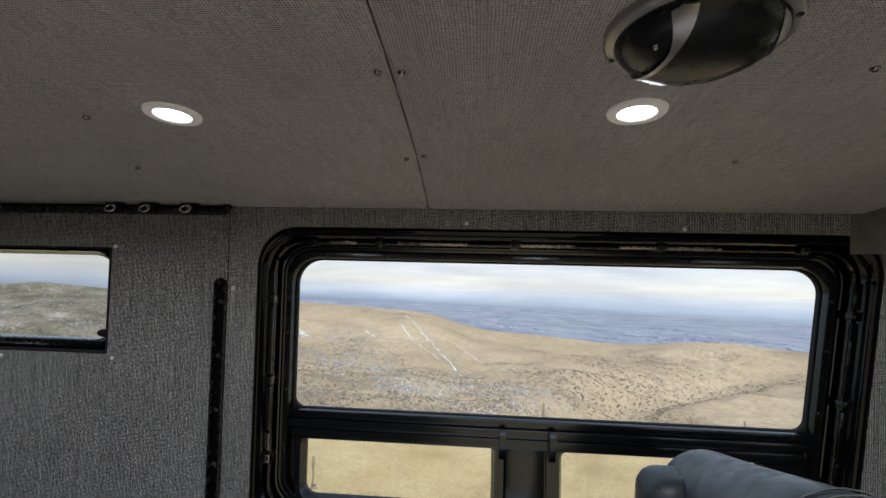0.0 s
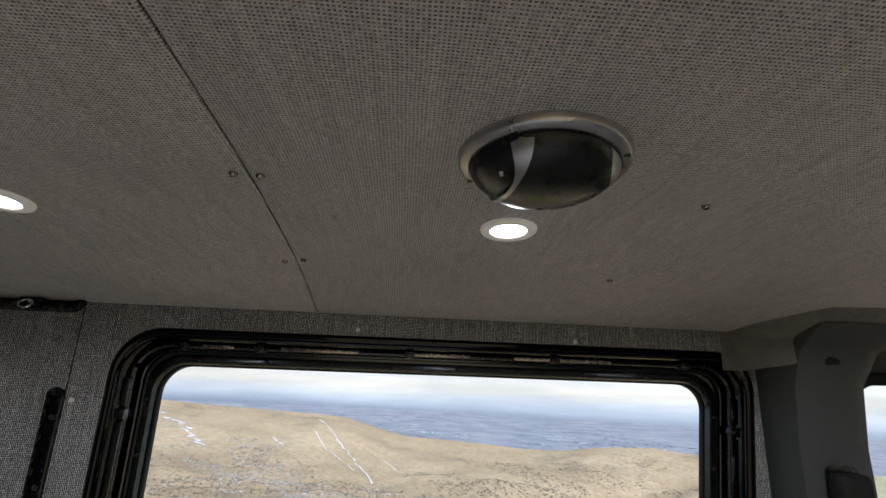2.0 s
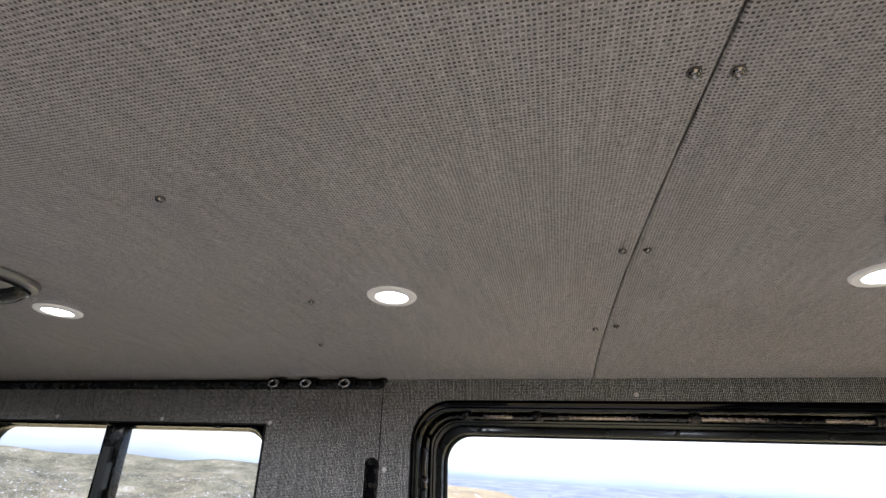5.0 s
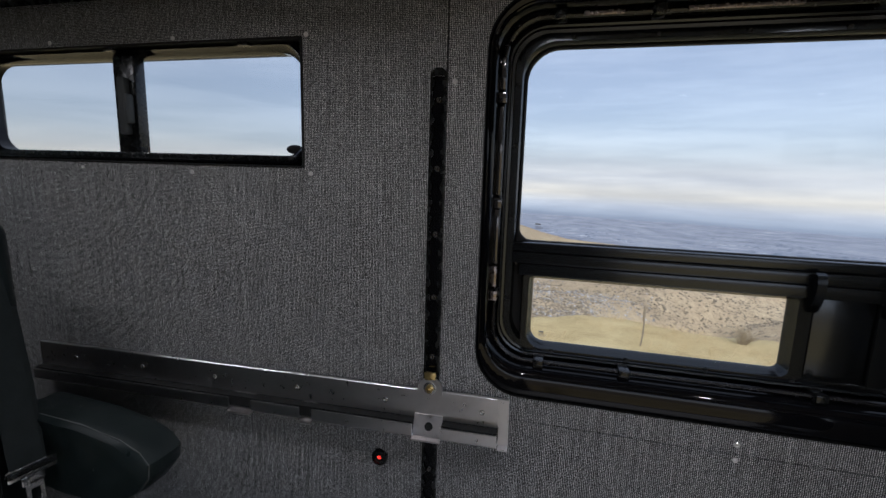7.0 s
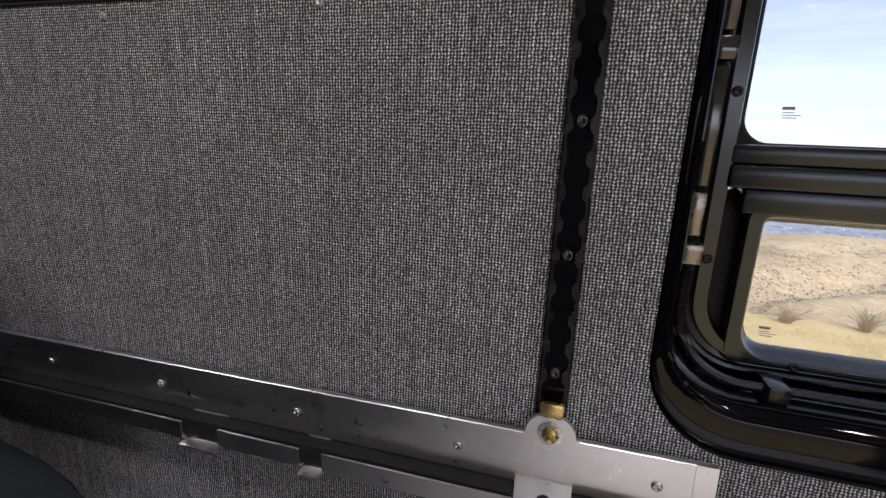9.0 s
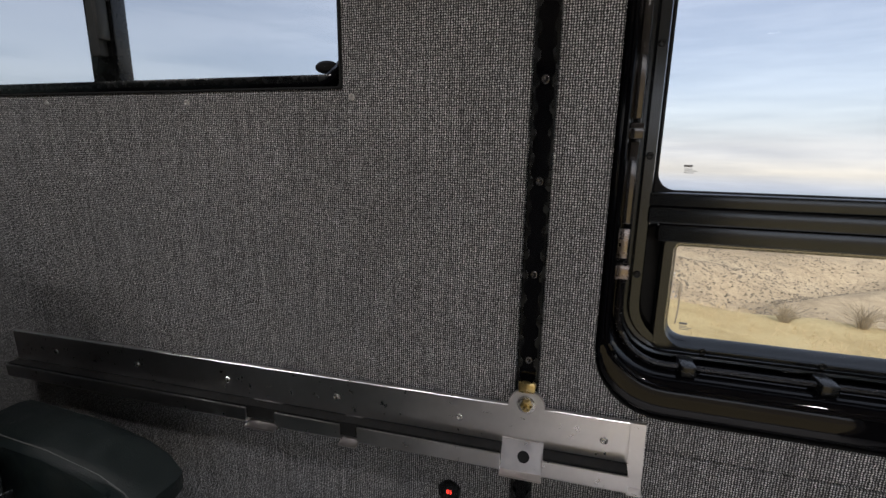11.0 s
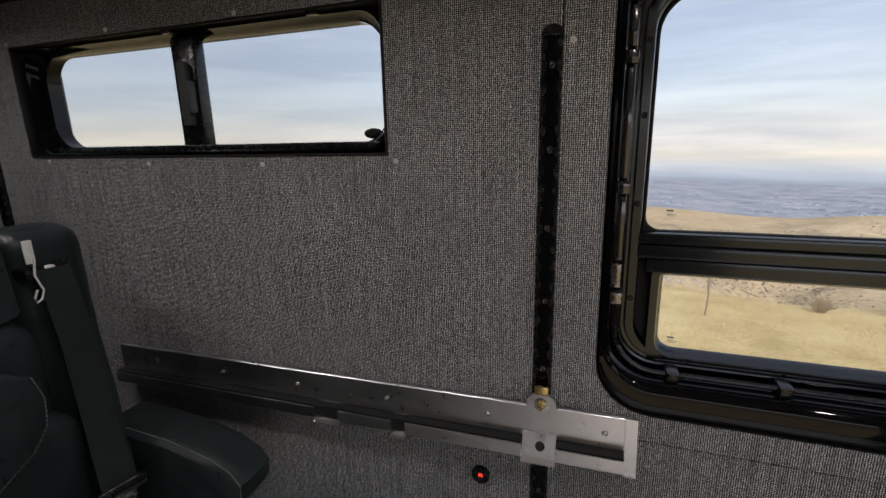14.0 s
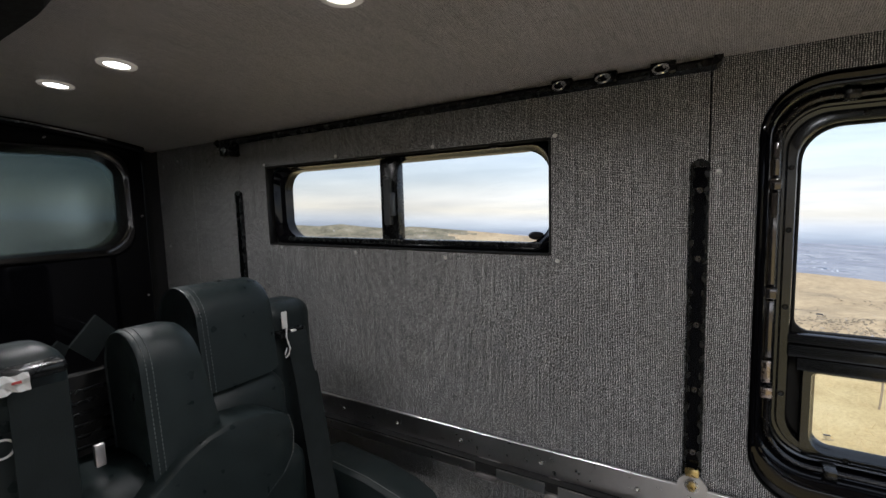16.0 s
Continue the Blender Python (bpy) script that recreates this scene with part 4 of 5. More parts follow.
def strap(points, width, thick=0.0014, flat=Vector((0, 1, 0))):
    """Webbing along points; flat: the direction across its width."""
    b = bmesh.new()
    pts = [Vector(p) for p in points]
    loops = []
    for i, p in enumerate(pts):
        d = (pts[min(i + 1, len(pts) - 1)] - pts[max(i - 1, 0)]).normalized()
        side = (flat - flat.dot(d) * d).normalized()
        up = d.cross(side)
        loops.append([p + side * s * width / 2 + up * t * thick / 2 for s, t in ((-1, -1), (1, -1), (1, 1), (-1, 1))])
    return loft(b, loops, True, True, True)


def stitches(points, radius=0.0007, dash=0.0042, gap=0.0022):
    """Row of short threads along a line."""
    pts = [Vector(p) for p in points]
    b = bmesh.new()
    run, on, here = 0.0, True, [pts[0]]
    for p, q in zip(pts, pts[1:]):
        left = (q - p).length
        d = (q - p).normalized() if left > 1e-9 else Vector((0, 0, 1))
        at = p
        while left > 1e-9:
            step = min(left, (dash if on else gap) - run)
            at = at + d * step
            run, left = run + step, left - step
            if on:
                here.append(at)
            if run >= (dash if on else gap) - 1e-9:
                if on and len(here) > 1:
                    tube(b, [here[0], here[-1]], radius, 4)
                on, run, here = not on, 0.0, [at]
    return b


def make_headrest(parent, xf, depth, y0, y1, z0, z1, lean, flare=0.0):
    """Arched headrest: one padded sheet bent over front to back, a flat stitched side panel facing the aisle."""
    r = depth / 2
    side = [(0.0, z0), (-lean * 0.5, (z0 + z1 - r) / 2), (-lean, z1 - r)]
    side += [(-lean - r + r * math.cos(a), z1 - r + r * math.sin(a)) for a in [math.pi * k / 12 for k in range(1, 12)]]
    side += [(-lean - depth, z1 - r), (-depth * 1.02, z0)]
    cx, cz = -r - lean * 0.5, (z0 + z1) / 2

    def loop(y, k, push=0.0):
        out = []
        for x, z in side:
            low = max(0.0, (z1 - z) / (z1 - z0)) ** 1.5
            out.append((xf + cx + (x - cx) * k, y + push * low, cz + (z - cz) * k))
        return out

    b = bmesh.new()
    loft(b, [loop(y0 + 0.006, 0.90), loop(y0 + 0.003, 0.975), loop(y0, 0.988), loop(y0 + 0.002, 0.998), loop(y0 + 0.007, 1.004), loop((y0 * 2 + y1) / 3, 1.01, flare / 3), loop((y0 + y1 * 2) / 3, 1.008, flare / 1.5), loop(y1 - 0.022, 0.998, flare), loop(y1 - 0.008, 0.97, flare), loop(y1 - 0.001, 0.92, flare), loop(y1, 0.84, flare)], True, True, True)
    h = part("headrest", b, LEATHER, parent)
    for dy, k in ((0.008, 1.008), (0.016, 1.010)):
        part("stitching", stitches(loop(y0 + dy, k)[:12]), STITCH, h)
    return h


def make_rear_bench():
    s = thing("bench_seat", (0, 0, 0), "black leather bench seat with headrests and shoulder belts", "seat")
    part("backrest", cushion(-0.80, -0.645, -0.415, -0.222, 0.50, 1.105, 0.045, 0.02, 6, 0.02, 0.02), LEATHER, s)
    make_headrest(s, -0.672, 0.125, -0.389, -0.244, 1.095, 1.268, 0.012)
    part("backrest", cushion(-0.77, -0.605, -0.60, -0.385, 0.50, 1.05, 0.05, 0.02, 6, 0.01, 0.02), LEATHER, s)
    make_headrest(s, -0.602, 0.115, -0.503, -0.418, 0.92, 1.230, 0.022, 0.05)
    # padded lumbar panel with an arched top, stitched down its outer edge
    edge = [(-0.56, 0.86), (-0.555, 0.95), (-0.525, 1.012), (-0.465, 1.050), (-0.43, 1.064), (-0.389, 1.069), (-0.33, 1.060), (-0.288, 1.038), (-0.279, 1.005), (-0.283, 0.967), (-0.302, 0.940), (-0.359, 0.905), (-0.42, 0.875), (-0.49, 0.85)]
    my, mz = -0.42, 0.955
    b = bmesh.new()
    loft(b, [[(x, my + (y - my) * k, mz + (z - mz) * k) for y, z in edge] for x, k in ((-0.66, 1.0), (-0.606, 1.0), (-0.600, 0.985), (-0.596, 0.94), (-0.594, 0.6), (-0.594, 0.1))], True, False, True)
    pad = part("lumbar_panel", b, LEATHER, s, "arched padded panel with a stitched edge")
    part("stitching", stitches([(-0.6005, y, z) for y, z in edge[7:]], 0.0009), STITCH, pad)
    low = boxed(-0.73, -0.628, -0.56, -0.222, 0.56, 0.95, 0.03, seg=4)
    part("backrest_wing", low, LEATHER, s)
    for k, (y0, y1) in enumerate(((-0.485, -0.052), (-0.72, -0.49))):
        part("seat_cushion", cushion(-0.70, -0.315 + 0.04 * k, y0, y1, 0.44, 0.615, 0.045), LEATHER, s)
        part("seat_base", boxed(-0.72, -0.34, y0 + 0.03, min(y1, -0.10) - 0.02, 0.0, 0.45, 0.01), BLACK_SATIN, s)
    # ribbed filler and folded tabs between tower and headrest
    fill = part("ribbed_filler", boxed(-0.765, -0.745, -0.562, -0.470, 0.60, 1.165, 0.004), BLACK_MATT, s)
    for i in range(8):
        part("rib", boxed(-0.745, -0.741, -0.558, -0.474, 1.02 + 0.017 * i, 1.026 + 0.017 * i, 0.001), BLACK_SATIN, fill)
    for quad in ([(-0.533, 1.202), (-0.496, 1.243), (-0.472, 1.214), (-0.505, 1.172)], [(-0.575, 1.185), (-0.545, 1.215), (-0.533, 1.204), (-0.55, 1.17)]):
        b = bmesh.new()
        loft(b, [[(x, y, z) for y, z in quad] for x in (-0.775, -0.768)], True, True, True)
        part("folded_strap", b, WEBBING, s, "folded end of dark webbing")
    part("buckle_plate", boxed(-0.640, -0.632, -0.560, -0.548, 1.070, 1.100, 0.002), ALU_DULL, s, "small grey metal buckle plate")
    part("release_ring", tube(bmesh.new(), [(-0.6245, -0.646 + 0.0105 * math.cos(a), 1.140 + 0.0105 * math.sin(a)) for a in [2 * math.pi * i / 24 for i in range(24)]], 0.0014, 6, True), PAPER, s, "white ring printed on the tower")
    # shoulder towers with belt guides
    for y0, y1, x, top, hang in ((-0.222, -0.108, -0.722, 1.203, 0.040), (-0.676, -0.567, -0.638, 1.238, 0.0)):
        t = part("belt_tower", cushion(x - 0.09, x + 0.012, y0, y1, 0.60, top, 0.032, 0.02), LEATHER, s)
        part("belt_guide", boxed(x - 0.05, x + 0.014, y0 + 0.008, y1 - (0.040 if hang else 0.012), top - 0.030 - hang, top - 0.014 - hang, 0.005), BLACK_SATIN, t, "black plastic belt guide")
        if y0 > -0.5:
            part("label_tag", boxed(x - 0.002, x + 0.016, y0 + 0.034, y0 + 0.048, top - 0.024 - hang, top - 0.014 - hang, 0.003), PAPER, t, "small white paper label")
            continue
        rng = random.Random(4)
        b = bmesh.new()
        rows = [[(x + 0.017 + 0.005 * rng.random() + 0.004 * (j % 2), y0 + 0.006 + 0.0052 * i, top - 0.015 - 0.0062 * j - 0.003 * rng.random()) for i in range(11)] for j in range(4)]
        loft(b, rows, False)
        loft(b, [[(px - 0.0006, py, pz) for px, py, pz in row] for row in rows], False)
        tag = part("label_tag", b, PAPER, t, "crumpled white paper label with red print", smooth=False)
        part("print", boxed(x + 0.0225, x + 0.0255, y0 + 0.042, y0 + 0.050, top - 0.026, top - 0.023), PRINT_RED, tag)
    b = strap([(-0.704, -0.181, 1.146), (-0.696, -0.182, 1.125), (-0.670, -0.188, 1.05), (-0.630, -0.204, 0.93), (-0.592, -0.222, 0.86), (-0.574, -0.230, 0.835)], 0.043, flat=Vector((0.25, 1, 0)))
    belt = part("seat_belt", b, WEBBING, s, "black seat belt webbing")
    b = strap([(-0.684, -0.172, 1.06), (-0.648, -0.184, 0.94), (-0.594, -0.214, 0.83)], 0.040, flat=Vector((0.4, 1, 0)))
    part("seat_belt", b, WEBBING, s)
    # tongue
    b = bmesh.new()
    box(b, -0.0335, 0.0335, -0.003, 0.003, -0.008, 0.010, 0.002)
    box(b, -0.016, 0.016, -0.0015, 0.0015, -0.022, -0.007, 0.001)
    frame_xz(b, (-0.0125, 0.0125, -0.058, -0.020, 0.003), (-0.006, 0.006, -0.050, -0.030, 0.002), -0.0015, 0.0015, 0.0005)
    tongue = part("belt_tongue", b, STEEL, s, "steel belt tongue")
    tongue.matrix_world = pose(-0.564, -0.231, 0.836, -6, 0, 78) @ Matrix.Diagonal((0.92, 1.0, 1.0, 1))
    part("tongue_cover", boxed(-0.034, 0.034, -0.006, 0.006, -0.002, 0.009, 0.003), BLACK_SATIN, tongue)
    b = strap([(-0.622, -0.610, 1.20), (-0.615, -0.612, 1.10), (-0.59, -0.615, 0.95), (-0.56, -0.62, 0.78)], 0.055)
    part("seat_belt", b, WEBBING, s)
    # hanging tag on a string
    tag = thing("string_tag", (-0.704, -0.206, 1.176), "white paper tag on a looped string on the belt guide", "tag")
    part("paper", boxed(-0.0015, 0.0015, -0.006, 0.006, -0.018, 0.016, 0.001), PAPER, tag)
    pts = [(0.002, 0.004, -0.01), (0.006, -0.002, -0.035), (0.008, 0.004, -0.058), (0.009, -0.001, -0.070), (0.009, -0.008, -0.074), (0.010, -0.010, -0.066), (0.009, -0.004, -0.055)]
    part("string", tube(bmesh.new(), pts, 0.0016, 6), PAPER, tag)
    # armrest beside the wall
    a = thing("armrest", (0, 0, 0), "black padded armrest folded down beside the wall", "armrest")
    b = bmesh.new()
    outline = [(-0.66, 0.765), (-0.58, 0.750), (-0.50, 0.750), (-0.46, 0.761), (-0.425, 0.785), (-0.403, 0.814), (-0.400, 0.838), (-0.416, 0.857), (-0.452, 0.872), (-0.53, 0.886), (-0.66, 0.893)]
    cx, cz = -0.54, 0.82
    loops = []
    for y, k in ((-0.105, 0.88), (-0.112, 0.97), (-0.125, 1.0), (-0.165, 1.0), (-0.178, 0.97), (-0.185, 0.88)):
        loops.append([(cx + (x - cx) * k, y, cz + (z - cz) * k) for x, z in outline])
    loft(b, loops, True, True, True)
    pad = part("pad", b, LEATHER, a)
    pts = [(cx + (x - cx) * 0.99, -0.177, cz + (z - cz) * 0.99) for x, z in outline[3:]]
    part("stitching", seam(pts), STITCH, pad)
    part("backrest_frame", boxed(-0.90, -0.80, -0.69, -0.14, 0.0, 1.05, 0.01), BLACK_SATIN, s)


def make_front_seat():
    s = thing("passenger_seat", (0, 0, 0), "charcoal leather seat with a rolled headrest under the window", "seat")
    # rolled headrest along y
    b = bmesh.new()
    loops = []
    n = 36
    for y, r, dz in ((-0.062, 0.02, -0.012), (-0.066, 0.052, -0.006), (-0.080, 0.070, -0.002), (-0.11, 0.076, 0.0), (-0.20, 0.078, 0.018), (-0.33, 0.080, 0.050), (-0.365, 0.080, 0.058), (-0.372, 0.077, 0.06)):
        loops.append([(0.848 + r * 0.95 * math.cos(2 * math.pi * k / n), y, 1.137 + dz + r * math.sin(2 * math.pi * k / n)) for k in range(n)])
    loft(b, loops, True, True, False)
    h = part("headrest", b, LEATHER_GREY, s, "rolled charcoal leather headrest")
    b = bmesh.new()
    loops = []
    for y, r, dz in ((-0.371, 0.0795, 0.06), (-0.374, 0.081, 0.06), (-0.380, 0.081, 0.06), (-0.387, 0.0785, 0.06), (-0.394, 0.074, 0.06), (-0.400, 0.067, 0.06), (-0.405, 0.057, 0.059), (-0.409, 0.044, 0.058), (-0.4115, 0.028, 0.057), (-0.4125, 0.01, 0.056)):
        loops.append([(0.848 + r * 0.95 * math.cos(2 * math.pi * k / n), y, 1.137 + dz + r * math.sin(2 * math.pi * k / n)) for k in range(n)])
    loft(b, loops, True, False, True)
    cap = part("end_panel", b, LEATHER_GREY, h)
    for y, r in ((-0.3655, 0.081), (-0.380, 0.0815)):
        pts = [(0.848 + r * 0.95 * math.cos(2 * math.pi * k / 28), y, 1.197 + r * math.sin(2 * math.pi * k / 28)) for k in range(28)]
        part("stitching", tube(bmesh.new(), pts, 0.0011, 5, True), STITCH, h)
    part("belt_tower", cushion(0.735, 0.82, -0.185, -0.085, 0.60, 1.190, 0.034), LEATHER_GREY, s)
    part("backrest", cushion(0.78, 0.93, -0.46, -0.07, 0.50, 1.12, 0.04, 0.0), LEATHER_GREY, s)
    part("seat_cushion", cushion(0.80, 1.28, -0.80, -0.345, 0.46, 0.60, 0.045), LEATHER_GREY, s)
    part("seat_base", boxed(0.84, 1.24, -0.78, -0.36, 0.0, 0.46, 0.01), BLACK_SATIN, s)


# ---------------------------------------------------------------- rear door and cab


def make_rear_door():
    d = thing("door_1", (0, 0, 0), "black rear door with a dark tinted window", "door", kind="structure")
    b = bmesh.new()

    def loop(y0, y1, z0, z1, r, x):
        return [(x, y, z) for y, z in rounded(y0, y1, z0, z1, r)]

    loft(b, [loop(-0.84, -0.055, 0.15, 1.63, 0.06, -1.585), loop(-0.84, -0.055, 0.15, 1.63, 0.06, -1.56), loop(-0.832, -0.063, 0.158, 1.622, 0.06, -1.552), loop(-0.80, -0.095, 1.262, 1.59, 0.07, -1.552), loop(-0.785, -0.11, 1.285, 1.575, 0.08, -1.575), loop(-0.785, -0.11, 1.285, 1.575, 0.08, -1.60)])
    part("door_panel", b, BLACK_GLOSS, d, "black painted inner door skin")
    part("door_trim", loft(bmesh.new(), [loop(-0.795, -0.10, 1.268, 1.585, 0.075, -1.552), loop(-0.795, -0.10, 1.268, 1.585, 0.075, -1.545), loop(-0.790, -0.105, 1.273, 1.580, 0.078, -1.543), loop(-0.778, -0.117, 1.285, 1.570, 0.085, -1.548), loop(-0.768, -0.127, 1.292, 1.562, 0.09, -1.570)]), CLIP_BLACK, d)
    sheet_glass("pane", -1.598, -1.592, -0.80, -0.10, 1.27, 1.585, PANE_DARK, d, "dark privacy glass", (1, 0, 0))
    bar = [(-1.575, -0.775 + 0.066 * k, 1.225 + 0.012 * math.sin(math.pi * k / 10)) for k in range(11)]
    part("demister_bar", tube(bmesh.new(), bar, 0.004, 6), BLACK_SATIN, d)
    for y, z in ((-0.073, 1.383), (-0.075, 1.128), (-0.30, 1.607), (-0.55, 1.607)):
        ob = new("screw", SCREW_LARGE)
        ob.matrix_world = pose(-1.5515, y, z, 0, 0, 90)
        ob.parent = d
    copy_thing(d, pose(0, -0.805, 0))
    part("rear_bulkhead", wall_sheet_x(-1.64, -1.605), BLACK_MATT)
    tagged(bpy.data.objects["rear_bulkhead"], "dark outer skin of the rear doors", "door skin", kind="structure")
    b = bmesh.new()
    tube(b, [(-1.540, -0.06 - 0.08 * k, roof_z(-0.06 - 0.08 * k) - 0.010) for k in range(20)], 0.012, 12)
    # thin steel tube added to stand in for the highlight on the seal
    edge = bmesh.new()
    tube(edge, [(-1.527, -0.16 - 0.08 * k, roof_z(-0.16 - 0.08 * k) - 0.009) for k in range(18)], 0.0035, 8)
    tagged(part("trim", edge, STEEL), "thin bright bead added as the highlight along the rear seal strip", "trim", kind="structure")
    tagged(part("trim", b, BLACK_GLOSS), "glossy black seal strip above the rear doors", "trim", kind="structure")


def wall_sheet_x(x0, x1):
    b = wall_sheet(bmesh.new(), FAR_SIDE - 0.06, 0.09, 0.0, 1.72, x0, x1, [(-0.785, -0.11, 1.28, 1.575), (-1.59, -0.915, 1.28, 1.575)])
    for v in b.verts:
        v.co = Vector((v.co.y, v.co.x, v.co.z))
    return b


def make_cab():
    p = thing("pillar_1", (0, 0, 0), "grey plastic door pillar with a seat belt slot", "pillar", kind="structure")
    b = bmesh.new()
    sec = [(1.192, 0.06), (1.192, -0.052), (1.198, -0.068), (1.212, -0.076), (1.29, -0.080), (1.318, -0.072), (1.335, -0.05), (1.345, 0.0), (1.40, 0.06)]
    loops = []
    for z, sx, dy, dx in ((0.0, 1.25, -0.01, 0), (0.95, 1.1, -0.005, 0.0), (1.10, 1.0, 0, 0), (1.40, 0.97, 0.0, 0.0), (1.50, 0.98, -0.01, 0.0), (1.555, 1.12, -0.025, 0.004), (1.58, 1.35, -0.045, 0.01), (1.598, 1.55, -0.06, 0.015)):
        loops.append([(1.192 + (x - 1.192) * sx + dx, y + (dy if y < 0 else 0), z) for x, y in sec])
    loft(b, loops, True, True, True)
    pil = part("cover", b, PLASTIC_GREY, p)
    part("belt_slot", loft(bmesh.new(), [[(x, y, z) for x, z in rounded(1.226, 1.279, 1.243, 1.377, 0.010)] for y in (-0.079, -0.083)], True, False, True), BLACK_SATIN, pil, "black belt slot")
    part("belt_guide", boxed(1.222, 1.277, -0.112, -0.080, 1.324, 1.369, 0.010, seg=4), BLACK_MATT, pil)
    part("seat_belt", strap([(1.250, -0.092, 1.345), (1.249, -0.106, 1.322), (1.257, -0.104, 1.25), (1.278, -0.104, 1.10), (1.305, -0.108, 0.80)], 0.038, 0.003, Vector((1, 0, 0))), WEBBING, pil, "grey seat belt webbing")
    part("coat_hook", boxed(1.238, 1.268, -0.100, -0.085, 1.532, 1.552, 0.006), BLACK_MATT, pil)
    # fabric-covered corner box where the ceiling steps down
    b = bmesh.new()
    low = [(1.13, 0.0), (1.150, -0.03), (1.195, -0.085), (1.30, -0.105), (1.36, 0.0)]
    high = [(1.13, 0.0), (1.150, -0.06), (1.21, -0.16), (1.345, -0.175), (1.40, 0.0)]
    loft(b, [[(x, y, 1.520 + (0.0, 0.0, 0.012, 0.045, 0.05)[i]) for i, (x, y) in enumerate(low)], [(x, y, 1.575) for x, y in low], [(x, y, min(1.63, roof_z(y) - 0.001)) for x, y in high], [(x, y, roof_z(y) + 0.004) for x, y in high]], True, True, True)
    c = part("corner_box", b, LINING)
    tagged(c, "fabric-lined corner box above the pillar", "lining", kind="structure")

    # cab roof, front lip, windscreen end, doors
    b = bmesh.new()
    loops = [[(1.375, y, roof_z(y) - 0.012), (1.44, y, roof_z(y) - 0.03), (1.46, y, roof_z(y) - 0.028), (1.46, y, roof_z(y) + 0.006), (1.375, y, roof_z(y) + 0.004)] for y in [0.0 - 1.72 * i / 30 for i in range(31)]]
    loft(b, loops, True, True, True)
    tagged(part("trim", b, PLASTIC_GREY), "grey plastic lip at the front edge of the ceiling", "trim", kind="structure")
    b = bmesh.new()
    loops = [[(1.455, y, roof_z(y) - 0.026), (1.9, y, roof_z(y) - 0.055), (2.35, y, roof_z(y) - 0.13), (2.35, y, roof_z(y) - 0.11), (1.455, y, roof_z(y) - 0.012)] for y in [0.05 - 1.82 * i / 30 for i in range(31)]]
    loft(b, loops, True, True, True)
    tagged(part("headliner", b, HEADLINER), "grey cab headliner", "ceiling", kind="structure")
    for name, y0, y1, yg in (("door_2", 0.03, 0.075, 0.05), ("door_3", FAR_SIDE - 0.06, FAR_SIDE, FAR_SIDE - 0.03)):
        d = part(name, wall_sheet(bmesh.new(), 1.30 if y0 > 0 else 1.22, FRONT, 0.0, 1.70, y0, y1, [(1.40, 2.30, 1.03, 1.505)]), PLASTIC_GREY)
        tagged(d, "grey cab door with a clear side window", "door", kind="structure")
        sheet_glass("pane", 1.36, 2.34, yg, yg + 0.004, 0.99, 1.54, PANE_CAB, d, facing=(0, -1 if y0 > 0 else 1, 0))
    d = bpy.data.objects["door_2"]
    b = bmesh.new()
    sill = [(1.36, 1.075), (1.42, 1.062), (1.47, 1.035), (1.54, 1.020), (1.70, 1.008), (2.3, 0.99)]
    loft(b, [[(x, y, z + dz) for x, z in sill] for y, dz in ((0.028, -0.06), (-0.02, -0.05), (-0.045, -0.012), (-0.035, 0.0), (0.028, 0.006))], False)
    part("sill", b, PLASTIC_GREY, d)
    part("lock_knob", lathe(bmesh.new(), [(0.004, 0), (0.004, 0.022), (0.003, 0.025), (0.0001, 0.026)], 10, pose(1.52, 0.005, 1.024)), BLACK_SATIN, d)
    part("window_seal", frame_xz(bmesh.new(), (1.385, 2.31, 1.0, 1.525, 0.05), (1.405, 2.295, 1.03, 1.503, 0.04), 0.018, 0.035), BLACK_MATT, d)
    b = bmesh.new()
    q = wall_sheet(b, FAR_SIDE - 0.06, 0.09, 0.0, 1.72, FRONT, FRONT + 0.04, [(-1.6, -0.12, 0.95, 1.48)])
    for v in q.verts:
        v.co = Vector((v.co.y, v.co.x, v.co.z))
    f = part("wall_front", b, PLASTIC_GREY)
    tagged(f, "grey cab front with the windscreen opening", "wall", kind="structure")
    sheet_glass("windscreen", FRONT + 0.015, FRONT + 0.02, -1.62, -0.10, 0.93, 1.50, PANE_CAB, f, facing=(-1, 0, 0))


make_rear_bench()
make_front_seat()
make_rear_door()
make_cab()

# ---------------------------------------------------------------- the hills outside


